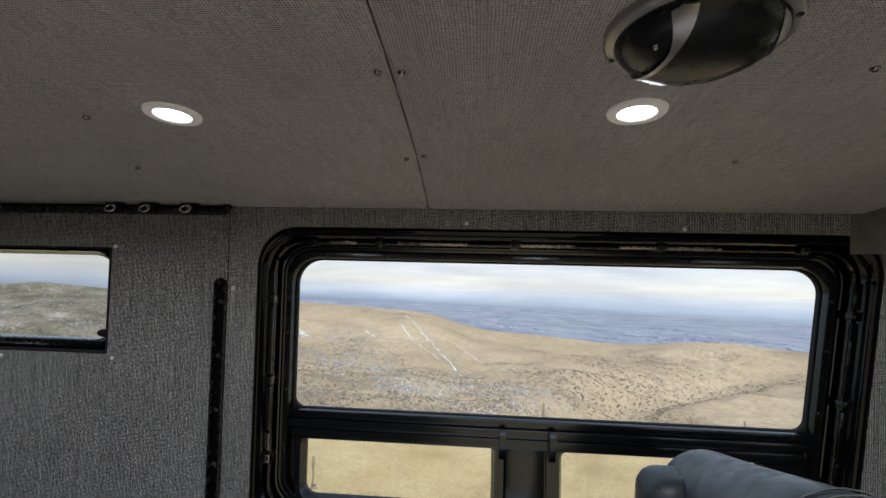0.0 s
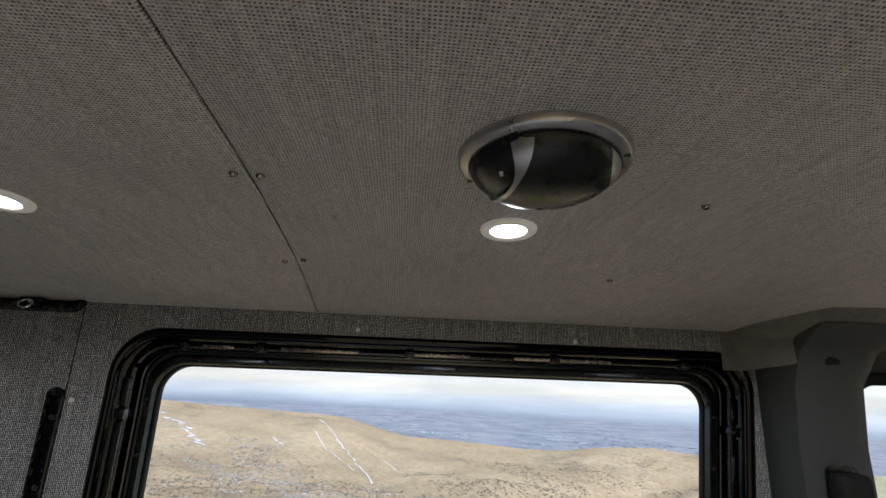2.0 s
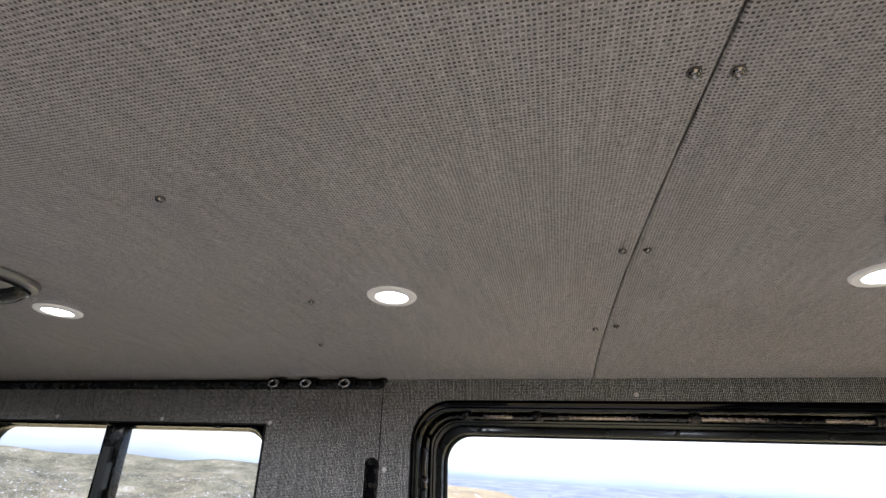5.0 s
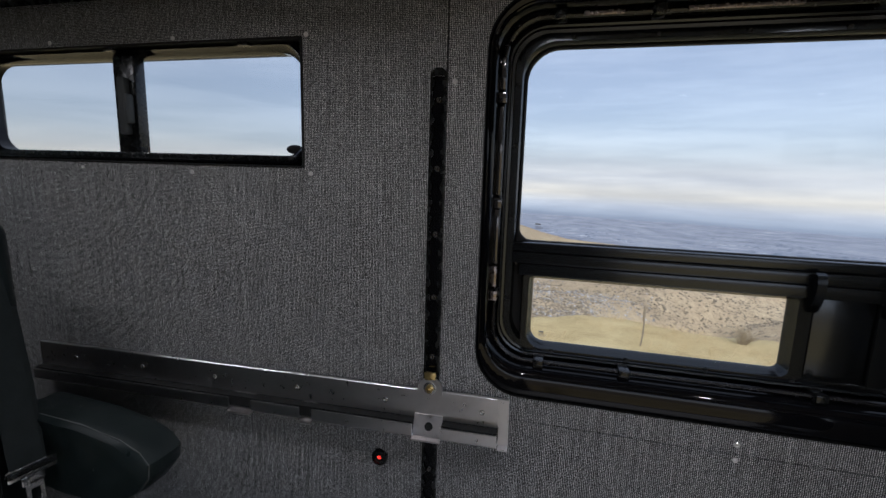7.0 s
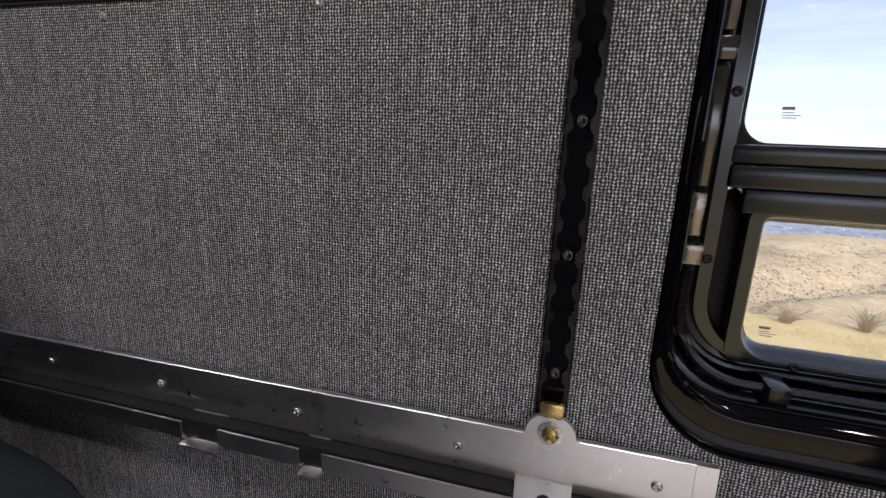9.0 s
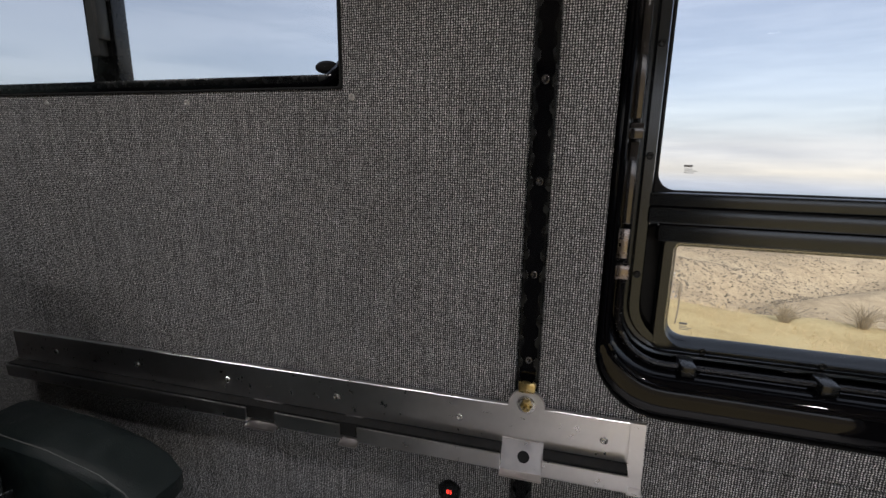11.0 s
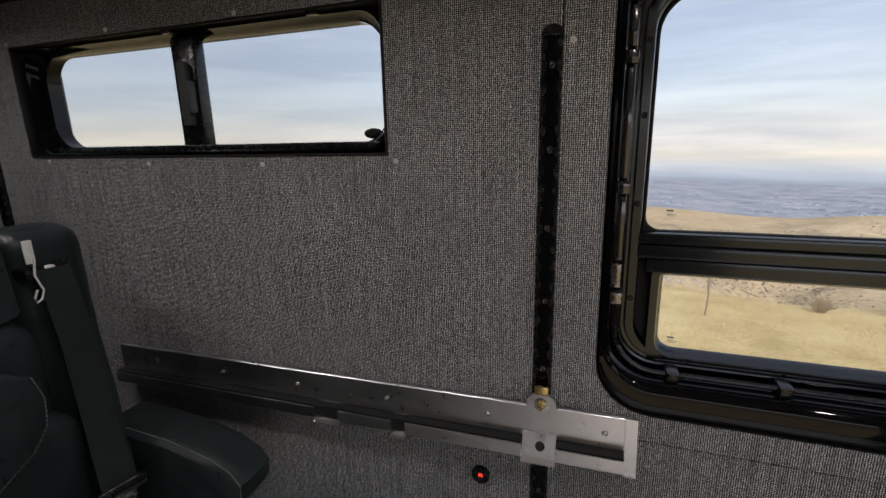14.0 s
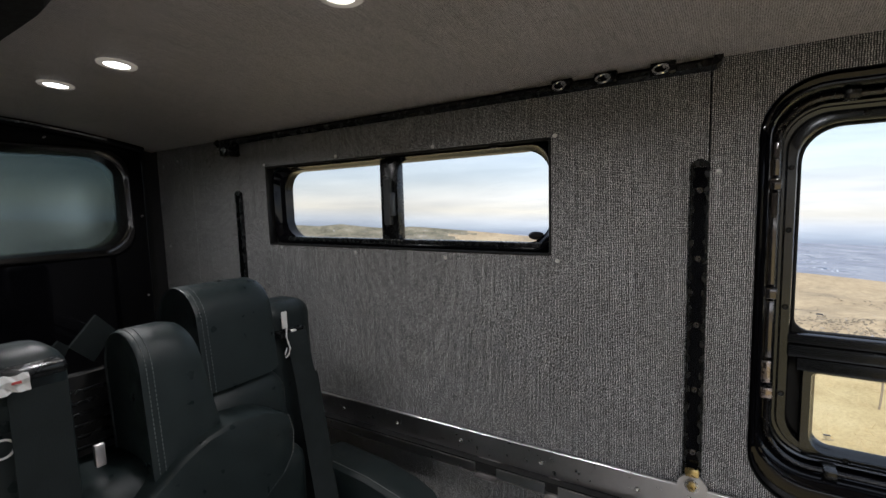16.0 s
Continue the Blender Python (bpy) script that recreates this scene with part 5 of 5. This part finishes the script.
def land_material(name, kind):
    m = bpy.data.materials.new(name)
    m.use_nodes = True
    N, L = m.node_tree.nodes, m.node_tree.links
    p = N["Principled BSDF"]
    p.inputs["Roughness"].default_value = 0.95
    p.inputs["Specular IOR Level"].default_value = 0.1
    tc = N.new("ShaderNodeTexCoord")

    def noise_at(scale, detail, stretch=None, rough=0.6):
        n = N.new("ShaderNodeTexNoise")
        n.inputs["Scale"].default_value, n.inputs["Detail"].default_value = scale, detail
        n.inputs["Roughness"].default_value = rough
        if stretch:
            mp = N.new("ShaderNodeMapping")
            mp.inputs["Scale"].default_value = stretch
            L.new(tc.outputs["Object"], mp.inputs[0])
            L.new(mp.outputs[0], n.inputs["Vector"])
        else:
            L.new(tc.outputs["Object"], n.inputs["Vector"])
        return n.outputs[0]

    def ramp(src, stops):
        r = N.new("ShaderNodeValToRGB")
        e = r.color_ramp.elements
        e[0].position, e[0].color = stops[0][0], (*stops[0][1], 1)
        e[1].position, e[1].color = stops[-1][0], (*stops[-1][1], 1)
        for q, c in stops[1:-1]:
            k = e.new(q)
            k.color = (*c, 1)
        L.new(src, r.inputs[0])
        return r.outputs[0]

    def blend(a, b, f, mode="MIX"):
        x = N.new("ShaderNodeMix")
        x.data_type, x.blend_type = "RGBA", mode
        if isinstance(f, float):
            x.inputs["Factor"].default_value = f
        else:
            L.new(f, x.inputs["Factor"])
        L.new(a, x.inputs[6])
        L.new(b, x.inputs[7])
        return x.outputs[2]

    if kind == "near":
        base = ramp(noise_at(0.9, 5), [(0.3, (0.44, 0.34, 0.17)), (0.5, (0.57, 0.45, 0.235)), (0.7, (0.66, 0.54, 0.30))])
        fine = ramp(noise_at(28, 5), [(0.32, (0.72, 0.69, 0.63)), (0.68, (1.06, 1.06, 1.04))])
        col = blend(base, fine, 1.0, "MULTIPLY")
    elif kind == "sage":
        base = ramp(noise_at(0.05, 7, None, 0.7), [(0.34, (0.105, 0.10, 0.072)), (0.48, (0.19, 0.172, 0.122)), (0.60, (0.28, 0.248, 0.178)), (0.72, (0.42, 0.385, 0.32))])
        fine = ramp(noise_at(0.6, 5), [(0.35, (0.62, 0.62, 0.62)), (0.62, (1.1, 1.08, 1.04))])
        col = blend(base, fine, 1.0, "MULTIPLY")
    elif kind == "hill":
        base = ramp(noise_at(0.012, 6), [(0.30, (0.34, 0.265, 0.170)), (0.5, (0.445, 0.350, 0.225)), (0.7, (0.545, 0.440, 0.290))])
        fine = ramp(noise_at(0.35, 5), [(0.35, (0.80, 0.78, 0.76)), (0.62, (1.06, 1.05, 1.02))])
        col = blend(base, fine, 1.0, "MULTIPLY")
        brush = ramp(noise_at(0.022, 8, (1, 1, 2.2), 0.68), [(0.54, (0, 0, 0)), (0.70, (0.75, 0.75, 0.75))])
        dark = ramp(noise_at(0.8, 4), [(0.3, (0.10, 0.085, 0.065)), (0.7, (0.26, 0.215, 0.16))])
        col = blend(col, dark, blend(brush, fine, 0.35, "MULTIPLY"))
    elif kind == "field":
        base = ramp(noise_at(0.03, 5, (1.0, 0.4, 1.0)), [(0.32, (0.33, 0.325, 0.19)), (0.45, (0.47, 0.44, 0.28)), (0.58, (0.56, 0.51, 0.35)), (0.70, (0.43, 0.44, 0.29))])
        fine = ramp(noise_at(0.6, 5), [(0.35, (0.80, 0.80, 0.78)), (0.62, (1.06, 1.05, 1.02))])
        col = blend(base, fine, 1.0, "MULTIPLY")
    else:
        # blue-grey cast: distance haze is put into the plain's own colours
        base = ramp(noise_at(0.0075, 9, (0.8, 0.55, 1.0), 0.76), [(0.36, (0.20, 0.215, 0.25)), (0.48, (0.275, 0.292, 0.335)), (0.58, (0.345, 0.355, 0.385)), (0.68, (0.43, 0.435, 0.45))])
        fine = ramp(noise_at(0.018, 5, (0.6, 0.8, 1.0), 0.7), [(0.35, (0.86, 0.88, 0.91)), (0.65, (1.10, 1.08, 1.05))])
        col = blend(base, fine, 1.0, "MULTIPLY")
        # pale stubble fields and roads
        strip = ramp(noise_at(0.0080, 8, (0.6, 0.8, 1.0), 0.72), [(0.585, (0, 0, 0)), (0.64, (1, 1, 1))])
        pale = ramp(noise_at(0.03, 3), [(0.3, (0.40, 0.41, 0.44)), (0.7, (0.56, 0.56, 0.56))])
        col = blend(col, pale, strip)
    L.new(col, p.inputs["Base Color"])
    return m


GRASS_NEAR = land_material("dry_meadow_soil", "near")
HILL = land_material("dry_hillside", "hill")
SAGE = land_material("sagebrush_hillside", "sage")
PLAIN = land_material("haze_tinted_plain", "plain")
FIELD = land_material("pale_green_field", "field")
EYE = Vector((0.3, -0.7, 1.4))

CREST = [(-180, -1.0), (-95, -0.8), (-58, -0.55), (-54, -0.35), (-51, -0.65), (-48, -0.75), (-45.5, -0.45), (-42.5, -0.75), (-40, -0.9), (-37, -0.6), (-31, -0.9), (-26, -1.2), (-20, -1.65), (-10, -2.1), (-6, -2.4), (-2, -3.5), (1.2, -4.1), (6.3, -4.25), (14.7, -4.7),
         (18.5, -4.6), (24.5, -3.85), (28, -3.7), (31, -3.95), (45, -4.3), (70, -3.8), (110, -2.5), (180, -1.0)]


def crest(az):
    return np.interp(az, [c[0] for c in CREST], [c[1] for c in CREST])


def fbm(x, y, seed=0.0, octaves=5):
    """Cheap smooth noise from summed sines, about -1 to 1."""
    out, amp, f = 0.0, 0.5, 1.0
    for k in range(octaves):
        a = 1.7 * k + seed
        out = out + amp * (np.sin(f * (x * math.cos(a) + y * math.sin(a)) + 2.1 * a) * np.cos(f * (y * math.cos(a * 1.3) - x * math.sin(a * 1.3)) + 1.3 * a))
        amp, f = amp * 0.55, f * 1.93
    return out


def land_height(az, r):
    """Height of the land below the eye, by bearing in degrees (0 is straight out of the window) and distance."""
    az, r = np.broadcast_arrays(np.asarray(az, float), np.asarray(r, float))
    x, y = r * np.sin(np.radians(az)), r * np.cos(np.radians(az))
    brow = 8.6 + 0.5 * np.sin(np.radians(az) * 5) + 0.3 * np.sin(np.radians(az) * 13 + 1)
    e_c = crest(az)
    tilt = 0.006 * np.clip(az, -30, 40)
    near = -2.15 - 0.006 * r + 0.06 * fbm(x * 0.8, y * 0.8, 3.0) + tilt
    down = -2.2 - (r - brow) * 0.42 + tilt
    floor_el = -17.0
    k = np.clip((r - 95) / 325.0, 0, 1)
    el = floor_el + (e_c - floor_el) * np.clip(k, 0, 1) ** 0.62
    hill = r * np.tan(np.radians(el)) + (6.4 * fbm(x / 42, y / 42) + 1.9 * fbm(x / 13, y / 13, 5.0)) * np.clip(k * 4, 0, 1) * np.clip((1.0 - k) * 5 + 0.12, 0, 1)
    # gully that drains towards the plain
    line = np.interp(el, [-13.0, -11.0, -9.2, -6.9, -5.0], [10.5, 15.0, 20.7, 26.0, 30.0])
    hill = hill - 11 * np.exp(-((az - line) / 4.2) ** 2) * np.clip(k * 5, 0, 1) * np.clip((0.92 - k) * 4, 0, 1)
    land = np.where(r < brow, near, np.where(r < 95, np.minimum(np.maximum(down, -0.52 * r), hill * np.clip((r - 40) / 55, 0, 1) + down * (1 - np.clip((r - 40) / 55, 0, 1))), hill))
    fall = r * np.tan(np.radians(e_c)) - (r - 420) * 0.055
    land = np.where(r > 420, fall, land)
    k2 = np.clip((r - 900) / 3900.0, 0, 1)
    plain = r * np.tan(np.radians(-5.0 + 3.75 * k2 ** 0.55))
    second = r * np.tan(np.radians(-5.0 + 0.4 * fbm(az / 5.0, r / 160.0, 2.0)))
    land = np.where((r > 430) & (r < 900), np.maximum(land, second), land)
    land = np.where(r >= 900, plain, land)
    return land


def make_land():
    az = np.concatenate([np.arange(-180, -75, 3.0), np.arange(-75, 62, 0.3), np.arange(62, 180, 3.0)])
    rs = np.concatenate([[0.5, 2.0, 3.0, 4.0], np.arange(5, 10, 0.4), np.geomspace(10, 95, 26), np.geomspace(97, 420, 78), np.geomspace(425, 900, 30), np.geomspace(930, 4700, 46)])
    A, R = np.meshgrid(az, rs)
    Z = land_height(A, R)
    X, Y = R * np.sin(np.radians(A)), R * np.cos(np.radians(A))
    n, m = len(az), len(rs)
    verts = np.stack([X, Y, Z], -1).reshape(-1, 3)
    faces, mats = [], []
    for j in range(m - 1):
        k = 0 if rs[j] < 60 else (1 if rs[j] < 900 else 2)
        for i in range(n):
            i2 = (i + 1) % n
            faces.append((j * n + i, j * n + i2, (j + 1) * n + i2, (j + 1) * n + i))
            if k == 1 and 37 + 1.2 * math.sin(rs[j] / 11.0) < az[i] < 120:
                mats.append(4)
                continue
            mats.append(3 if k == 1 and -100 < az[i] < -30.6 + 1.4 * math.sin(rs[j] / 9.0) + 0.9 * math.sin(rs[j] / 3.7) else k)
    faces.append(tuple(range(n))[::-1])
    mats.append(0)
    me = bpy.data.meshes.new("ground")
    me.from_pydata(verts.tolist(), [], faces)
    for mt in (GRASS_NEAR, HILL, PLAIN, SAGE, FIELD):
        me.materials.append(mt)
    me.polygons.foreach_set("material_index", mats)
    me.polygons.foreach_set("use_smooth", [True] * len(faces))
    ob = new("ground", me)
    ob.matrix_world = Matrix.Translation(EYE) @ SLOPE
    tagged(ob, "dry grassy hills falling to a hazy blue plain", "ground", kind="structure")


def scatter(name, spots, seed, size, mat, label, category, squash=0.6, sides=5):
    """Many low irregular clumps laid on the land, as one mesh. spots: bearings and distances."""
    rng = np.random.default_rng(seed)
    az, r = spots
    n = len(az)
    s = size(rng.random(n))
    x, y, z = r * np.sin(np.radians(az)), r * np.cos(np.radians(az)), land_height(az, r)
    turn = rng.uniform(0, 6.28, n)
    rings = []
    for k, (rad, h) in enumerate(((1.0, -0.2), (0.85, 0.45), (0.45, 0.95))):
        for i in range(sides):
            a = turn + 2 * math.pi * i / sides + 0.4 * k
            q = rad * rng.uniform(0.7, 1.25, n) * s
            rings.append(np.stack([x + q * np.cos(a), y + q * np.sin(a), z + h * s * squash * rng.uniform(0.8, 1.2, n)], -1))
    verts = np.stack(rings, 1).reshape(-1, 3)
    quads = [(k * sides + i, k * sides + (i + 1) % sides, (k + 1) * sides + (i + 1) % sides, (k + 1) * sides + i) for k in range(2) for i in range(sides)]
    top = tuple(2 * sides + i for i in range(sides))
    faces = []
    for o in range(0, n * sides * 3, sides * 3):
        faces += [(o + a, o + b, o + c, o + d) for a, b, c, d in quads]
        faces.append(tuple(o + i for i in top))
    me = bpy.data.meshes.new(name)
    me.from_pydata(verts.tolist(), [], faces)
    me.materials.append(mat)
    ob = new(name, me)
    ob.matrix_world = Matrix.Translation(EYE) @ SLOPE
    return tagged(ob, label, category, kind="stuff")


def island_material(name, stops, rough=0.95):
    m = bpy.data.materials.new(name)
    m.use_nodes = True
    N, L = m.node_tree.nodes, m.node_tree.links
    p = N["Principled BSDF"]
    p.inputs["Roughness"].default_value = rough
    p.inputs["Specular IOR Level"].default_value = 0.15
    g = N.new("ShaderNodeNewGeometry")
    r = N.new("ShaderNodeValToRGB")
    e = r.color_ramp.elements
    e[0].position, e[0].color = 0.0, (*stops[0], 1)
    e[1].position, e[1].color = 1.0, (*stops[-1], 1)
    for k, c in enumerate(stops[1:-1]):
        q = e.new((k + 1) / (len(stops) - 1))
        q.color = (*c, 1)
    L.new(g.outputs["Random Per Island"], r.inputs[0])
    L.new(r.outputs[0], p.inputs["Base Color"])
    return m


ROCK = island_material("pale_rock", [(0.17, 0.155, 0.135), (0.27, 0.255, 0.235), (0.56, 0.55, 0.54), (0.21, 0.19, 0.165), (0.35, 0.33, 0.30), (0.19, 0.17, 0.14)])
BUSH = island_material("dry_brush", [(0.155, 0.13, 0.098), (0.23, 0.19, 0.135), (0.32, 0.26, 0.185), (0.185, 0.16, 0.12)])
TWIG = island_material("dry_twigs", [(0.30, 0.25, 0.185), (0.40, 0.335, 0.235), (0.48, 0.40, 0.27), (0.24, 0.20, 0.155)])
BLADE = island_material("straw_grass", [(0.56, 0.43, 0.23), (0.60, 0.46, 0.255), (0.63, 0.49, 0.28), (0.52, 0.39, 0.20)])
# far trees and roofs carry the blue of distance haze in their colours
WOOD = island_material("hazed_woodland", [(0.10, 0.13, 0.18), (0.15, 0.18, 0.23), (0.19, 0.21, 0.25)])
ROOF = island_material("hazed_roofs", [(0.36, 0.39, 0.44), (0.50, 0.52, 0.56), (0.66, 0.68, 0.72), (0.33, 0.35, 0.40)])
SNOW = island_material("old_snow", [(0.72, 0.74, 0.78), (0.80, 0.82, 0.85)])


def make_scatter():
    def pick(count, seed, draw):
        """Draw batches of spots until enough have been kept."""
        rng = np.random.default_rng(seed)
        kept, have = [], 0
        while have < count:
            az, r, keep = draw(rng, 40000)
            kept.append(np.stack([az[keep], r[keep]]))
            have += int(keep.sum())
        return np.concatenate(kept, 1)[:, :count]

    def strewn(lines, low, high, patch, seed):
        """Thickly strewn along lines given by bearing and dip, thinning out to the sides."""
        def draw(rng, n):
            az = rng.uniform(-62, 60, n)
            e_c = crest(az)
            el = -15.5 + (e_c - 0.3 + 15.5) * rng.random(n)
            r = 95 + 325 * ((el + 17.0) / (e_c + 17.0)) ** (1 / 0.62)
            x, y = r * np.sin(np.radians(az)), r * np.cos(np.radians(az))
            f = np.zeros(n)
            for a0, e0, a1, e1, wide, weight in lines:
                t = np.clip(((az - a0) * (a1 - a0) + (el - e0) * (e1 - e0)) / ((a1 - a0) ** 2 + (e1 - e0) ** 2), 0, 1)
                f += weight * np.exp(-(np.hypot(az - a0 - t * (a1 - a0), el - e0 - t * (e1 - e0)) / wide) ** 2)
            return az, r, f * (1 + patch * fbm(x / 14, y / 14, seed)) > rng.uniform(low, high, n)
        return draw

    slope = [(-15, -7, -8, -11.5, 2.2, 0.8), (-4, -12.5, 10, -10.5, 1.8, 0.8), (-26, -9, -18, -13, 2.8, 0.5), (-3, -8.5, 2, -12, 1.2, 0.5), (-58, -4, -38, -5, 3.0, 0.8), (-33, -5, -28, -12, 3.0, 0.4)]
    rocks = strewn(slope + [(-25, -3, -17, -9.2, 0.8, 5.0), (-17, -5.5, -10, -10, 1.2, 2.0)], 0.20, 1.0, 2.4, 8.0)
    bushes = strewn(slope + [(9, -11.8, 14, -10.6, 1.2, 0.8), (13, -10.4, 21, -8.2, 1.5, 5.0), (21, -8.2, 27.5, -6.2, 1.3, 4.5), (12, -7.0, 21, -7.3, 0.25, 0.7), (25, -7.5, 33, -6.0, 0.9, 0.6), (16, -12.0, 24, -11.0, 1.0, 0.3), (-20, -10, 20, -10, 4.5, 0.26), (38, -9, 60, -6, 2.5, 0.45)], 0.16, 1.0, 2.4, 1.0)
    scatter("rocks", pick(24000, 3, rocks), 3, lambda g: 0.12 + 0.50 * g ** 4, ROCK, "loose pale talus rocks strewn over the slope", "rocks", 0.6)
    scatter("brush", pick(24000, 4, bushes), 4, lambda g: 0.15 + 0.60 * g ** 3.2, BUSH, "dark dry brush scattered over the slope and gully", "bushes", 0.7)

    def town(middle, wide, near, far, gap):
        def draw(rng, n):
            az, r = rng.normal(middle, wide, n), near + (far - near) * rng.random(n) ** 2.0
            x, y = r * np.sin(np.radians(az)), r * np.cos(np.radians(az))
            return az, r, (np.abs(az) < 60) & (fbm(x / 60, y / 190, 7.0) > rng.uniform(-0.1, gap, n))
        return draw

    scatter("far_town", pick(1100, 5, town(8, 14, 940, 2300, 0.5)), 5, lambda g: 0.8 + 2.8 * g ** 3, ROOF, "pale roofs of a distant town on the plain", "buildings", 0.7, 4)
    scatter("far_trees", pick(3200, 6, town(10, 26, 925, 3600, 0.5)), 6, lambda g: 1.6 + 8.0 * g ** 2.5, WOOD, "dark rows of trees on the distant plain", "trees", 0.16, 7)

    # streaks of old snow down the far slope
    rng = np.random.default_rng(9)
    verts, faces = [], []
    for a0, a1, r0, r1, wide in ((-9.1, -2.4, 385, 245, 0.55), (-9.8, -4.5, 352, 258, 0.4), (-13.8, -12.6, 335, 315, 0.5), (-25.2, -20.5, 385, 305, 2.0), (-12.0, -11.0, 385, 378, 0.6), (-2.5, 0.5, 330, 290, 0.3)):
        steps = 60
        for k in range(steps):
            if rng.random() < (0.2 if wide < 1 else 0.5):
                continue
            o = len(verts)
            for t, s in ((k, -1), (k, 1), (k + 1, 1), (k + 1, -1)):
                q = t / steps
                az, r = a0 + (a1 - a0) * q, r0 + (r1 - r0) * q
                w = wide * rng.uniform(0.15, 1.3)
                x, y = r * math.sin(radians(az)) + s * w + (2.5 * math.sin(7.1 * k) if wide > 1 else 0.4 * math.sin(5.3 * k)), r * math.cos(radians(az))
                verts.append((x, y, float(land_height(math.degrees(math.atan2(x, y)), math.hypot(x, y))) + 0.35))
            faces.append((o, o + 1, o + 2, o + 3))
    me = bpy.data.meshes.new("snow_streaks")
    me.from_pydata(verts, [], faces)
    me.materials.append(SNOW)
    ob = new("snow_streaks", me)
    ob.matrix_world = Matrix.Translation(EYE) @ SLOPE
    tagged(ob, "thin streaks of old snow down the slope", "snow", kind="stuff")

    # standing dry grass beside the vehicle
    rng = np.random.default_rng(11)
    verts, faces = [], []
    while len(faces) < 36000:
        az, r = rng.uniform(-64, 60), 3.0 + 6.6 * rng.random() ** 0.7
        x, y = r * math.sin(radians(az)), r * math.cos(radians(az))
        if fbm(x * 1.1, y * 1.1, 4.0) < rng.uniform(-0.6, 0.35):
            continue
        z = float(land_height(az, r))
        for b in range(5):
            tall, lean = rng.uniform(0.03, 0.06 + 0.12 * rng.random() ** 3), rng.normal(0, 0.07, 2)
            w = rng.uniform(0.0014, 0.0028)
            a = rng.uniform(0, 3.14)
            px, py = x + rng.normal(0, 0.05), y + rng.normal(0, 0.05)
            o = len(verts)
            dx, dy = w * math.cos(a), w * math.sin(a)
            verts += [(px - dx, py - dy, z), (px + dx, py + dy, z), (px + lean[0] + dx * 0.3, py + lean[1] + dy * 0.3, z + tall), (px + lean[0] - dx * 0.3, py + lean[1] - dy * 0.3, z + tall)]
            faces.append((o, o + 1, o + 2, o + 3))
    me = bpy.data.meshes.new("dry_grass")
    me.from_pydata(verts, [], faces)
    me.materials.append(BLADE)
    ob = new("dry_grass", me)
    ob.matrix_world = Matrix.Translation(EYE) @ SLOPE
    tagged(ob, "tall straw-coloured dry grass beside the vehicle", "grass", kind="stuff")

    # bare twiggy shrubs on the brow
    rng = np.random.default_rng(21)
    for az, r, size in ((-18.6, 8.3, 0.34), (-16.2, 8.5, 0.44), (-13.4, 8.4, 0.38), (-11.6, 8.7, 0.26), (19.6, 8.5, 0.30), (25.5, 8.8, 0.36), (28.0, 8.9, 0.28), (-33.0, 8.2, 0.30)):
        x, y = r * math.sin(radians(az)), r * math.cos(radians(az))
        s = thing("dry_shrub", (0, 0, 0), "bare grey-brown twiggy shrub in dry grass", "shrub", "dry shrubs")
        s.matrix_world = Matrix.Translation(EYE) @ SLOPE @ pose(x, y, float(land_height(az, r)) - 0.03)
        b = bmesh.new()
        for k in range(150):
            a, out, up = rng.uniform(0, 6.28), size * rng.uniform(0.2, 1.0), size * rng.uniform(0.5, 1.1)
            mid = (0.4 * out * math.cos(a) + rng.normal(0, 0.02), 0.4 * out * math.sin(a) + rng.normal(0, 0.02), 0.6 * up)
            tip = (out * math.cos(a + 0.3), out * math.sin(a + 0.3), up)
            tube(b, [(0.04 * math.cos(a), 0.04 * math.sin(a), 0), mid, tip], 0.0026, 3)
        part("twigs", b, TWIG, s, smooth=False)

    # tall dead stalks on the brow
    for az, r, tall in ((9.6, 7.4, 0.62), (-17.6, 5.6, 0.40), (30.0, 8.3, 0.45)):
        x, y = r * math.sin(radians(az)), r * math.cos(radians(az))
        z = float(land_height(az, r))
        s = thing("dead_stalk", (0, 0, 0), "tall dead plant stalk standing in dry grass", "plant", "dead stalks")
        s.matrix_world = Matrix.Translation(EYE) @ SLOPE @ pose(x, y, z - 0.03)
        pts = [(0.02 * math.sin(3 * k / 8), 0, tall * k / 8) for k in range(9)]
        part("stem", tube(bmesh.new(), pts, 0.011, 6), BUSH, s)
        b = bmesh.new()
        lathe(b, [(0.0001, tall * 0.62), (0.017, tall * 0.68), (0.021, tall * 0.85), (0.012, tall * 1.02), (0.0001, tall * 1.06)], 8, pose(0.012, 0, 0))
        part("seed_head", b, BUSH, s)


make_land()
make_scatter()
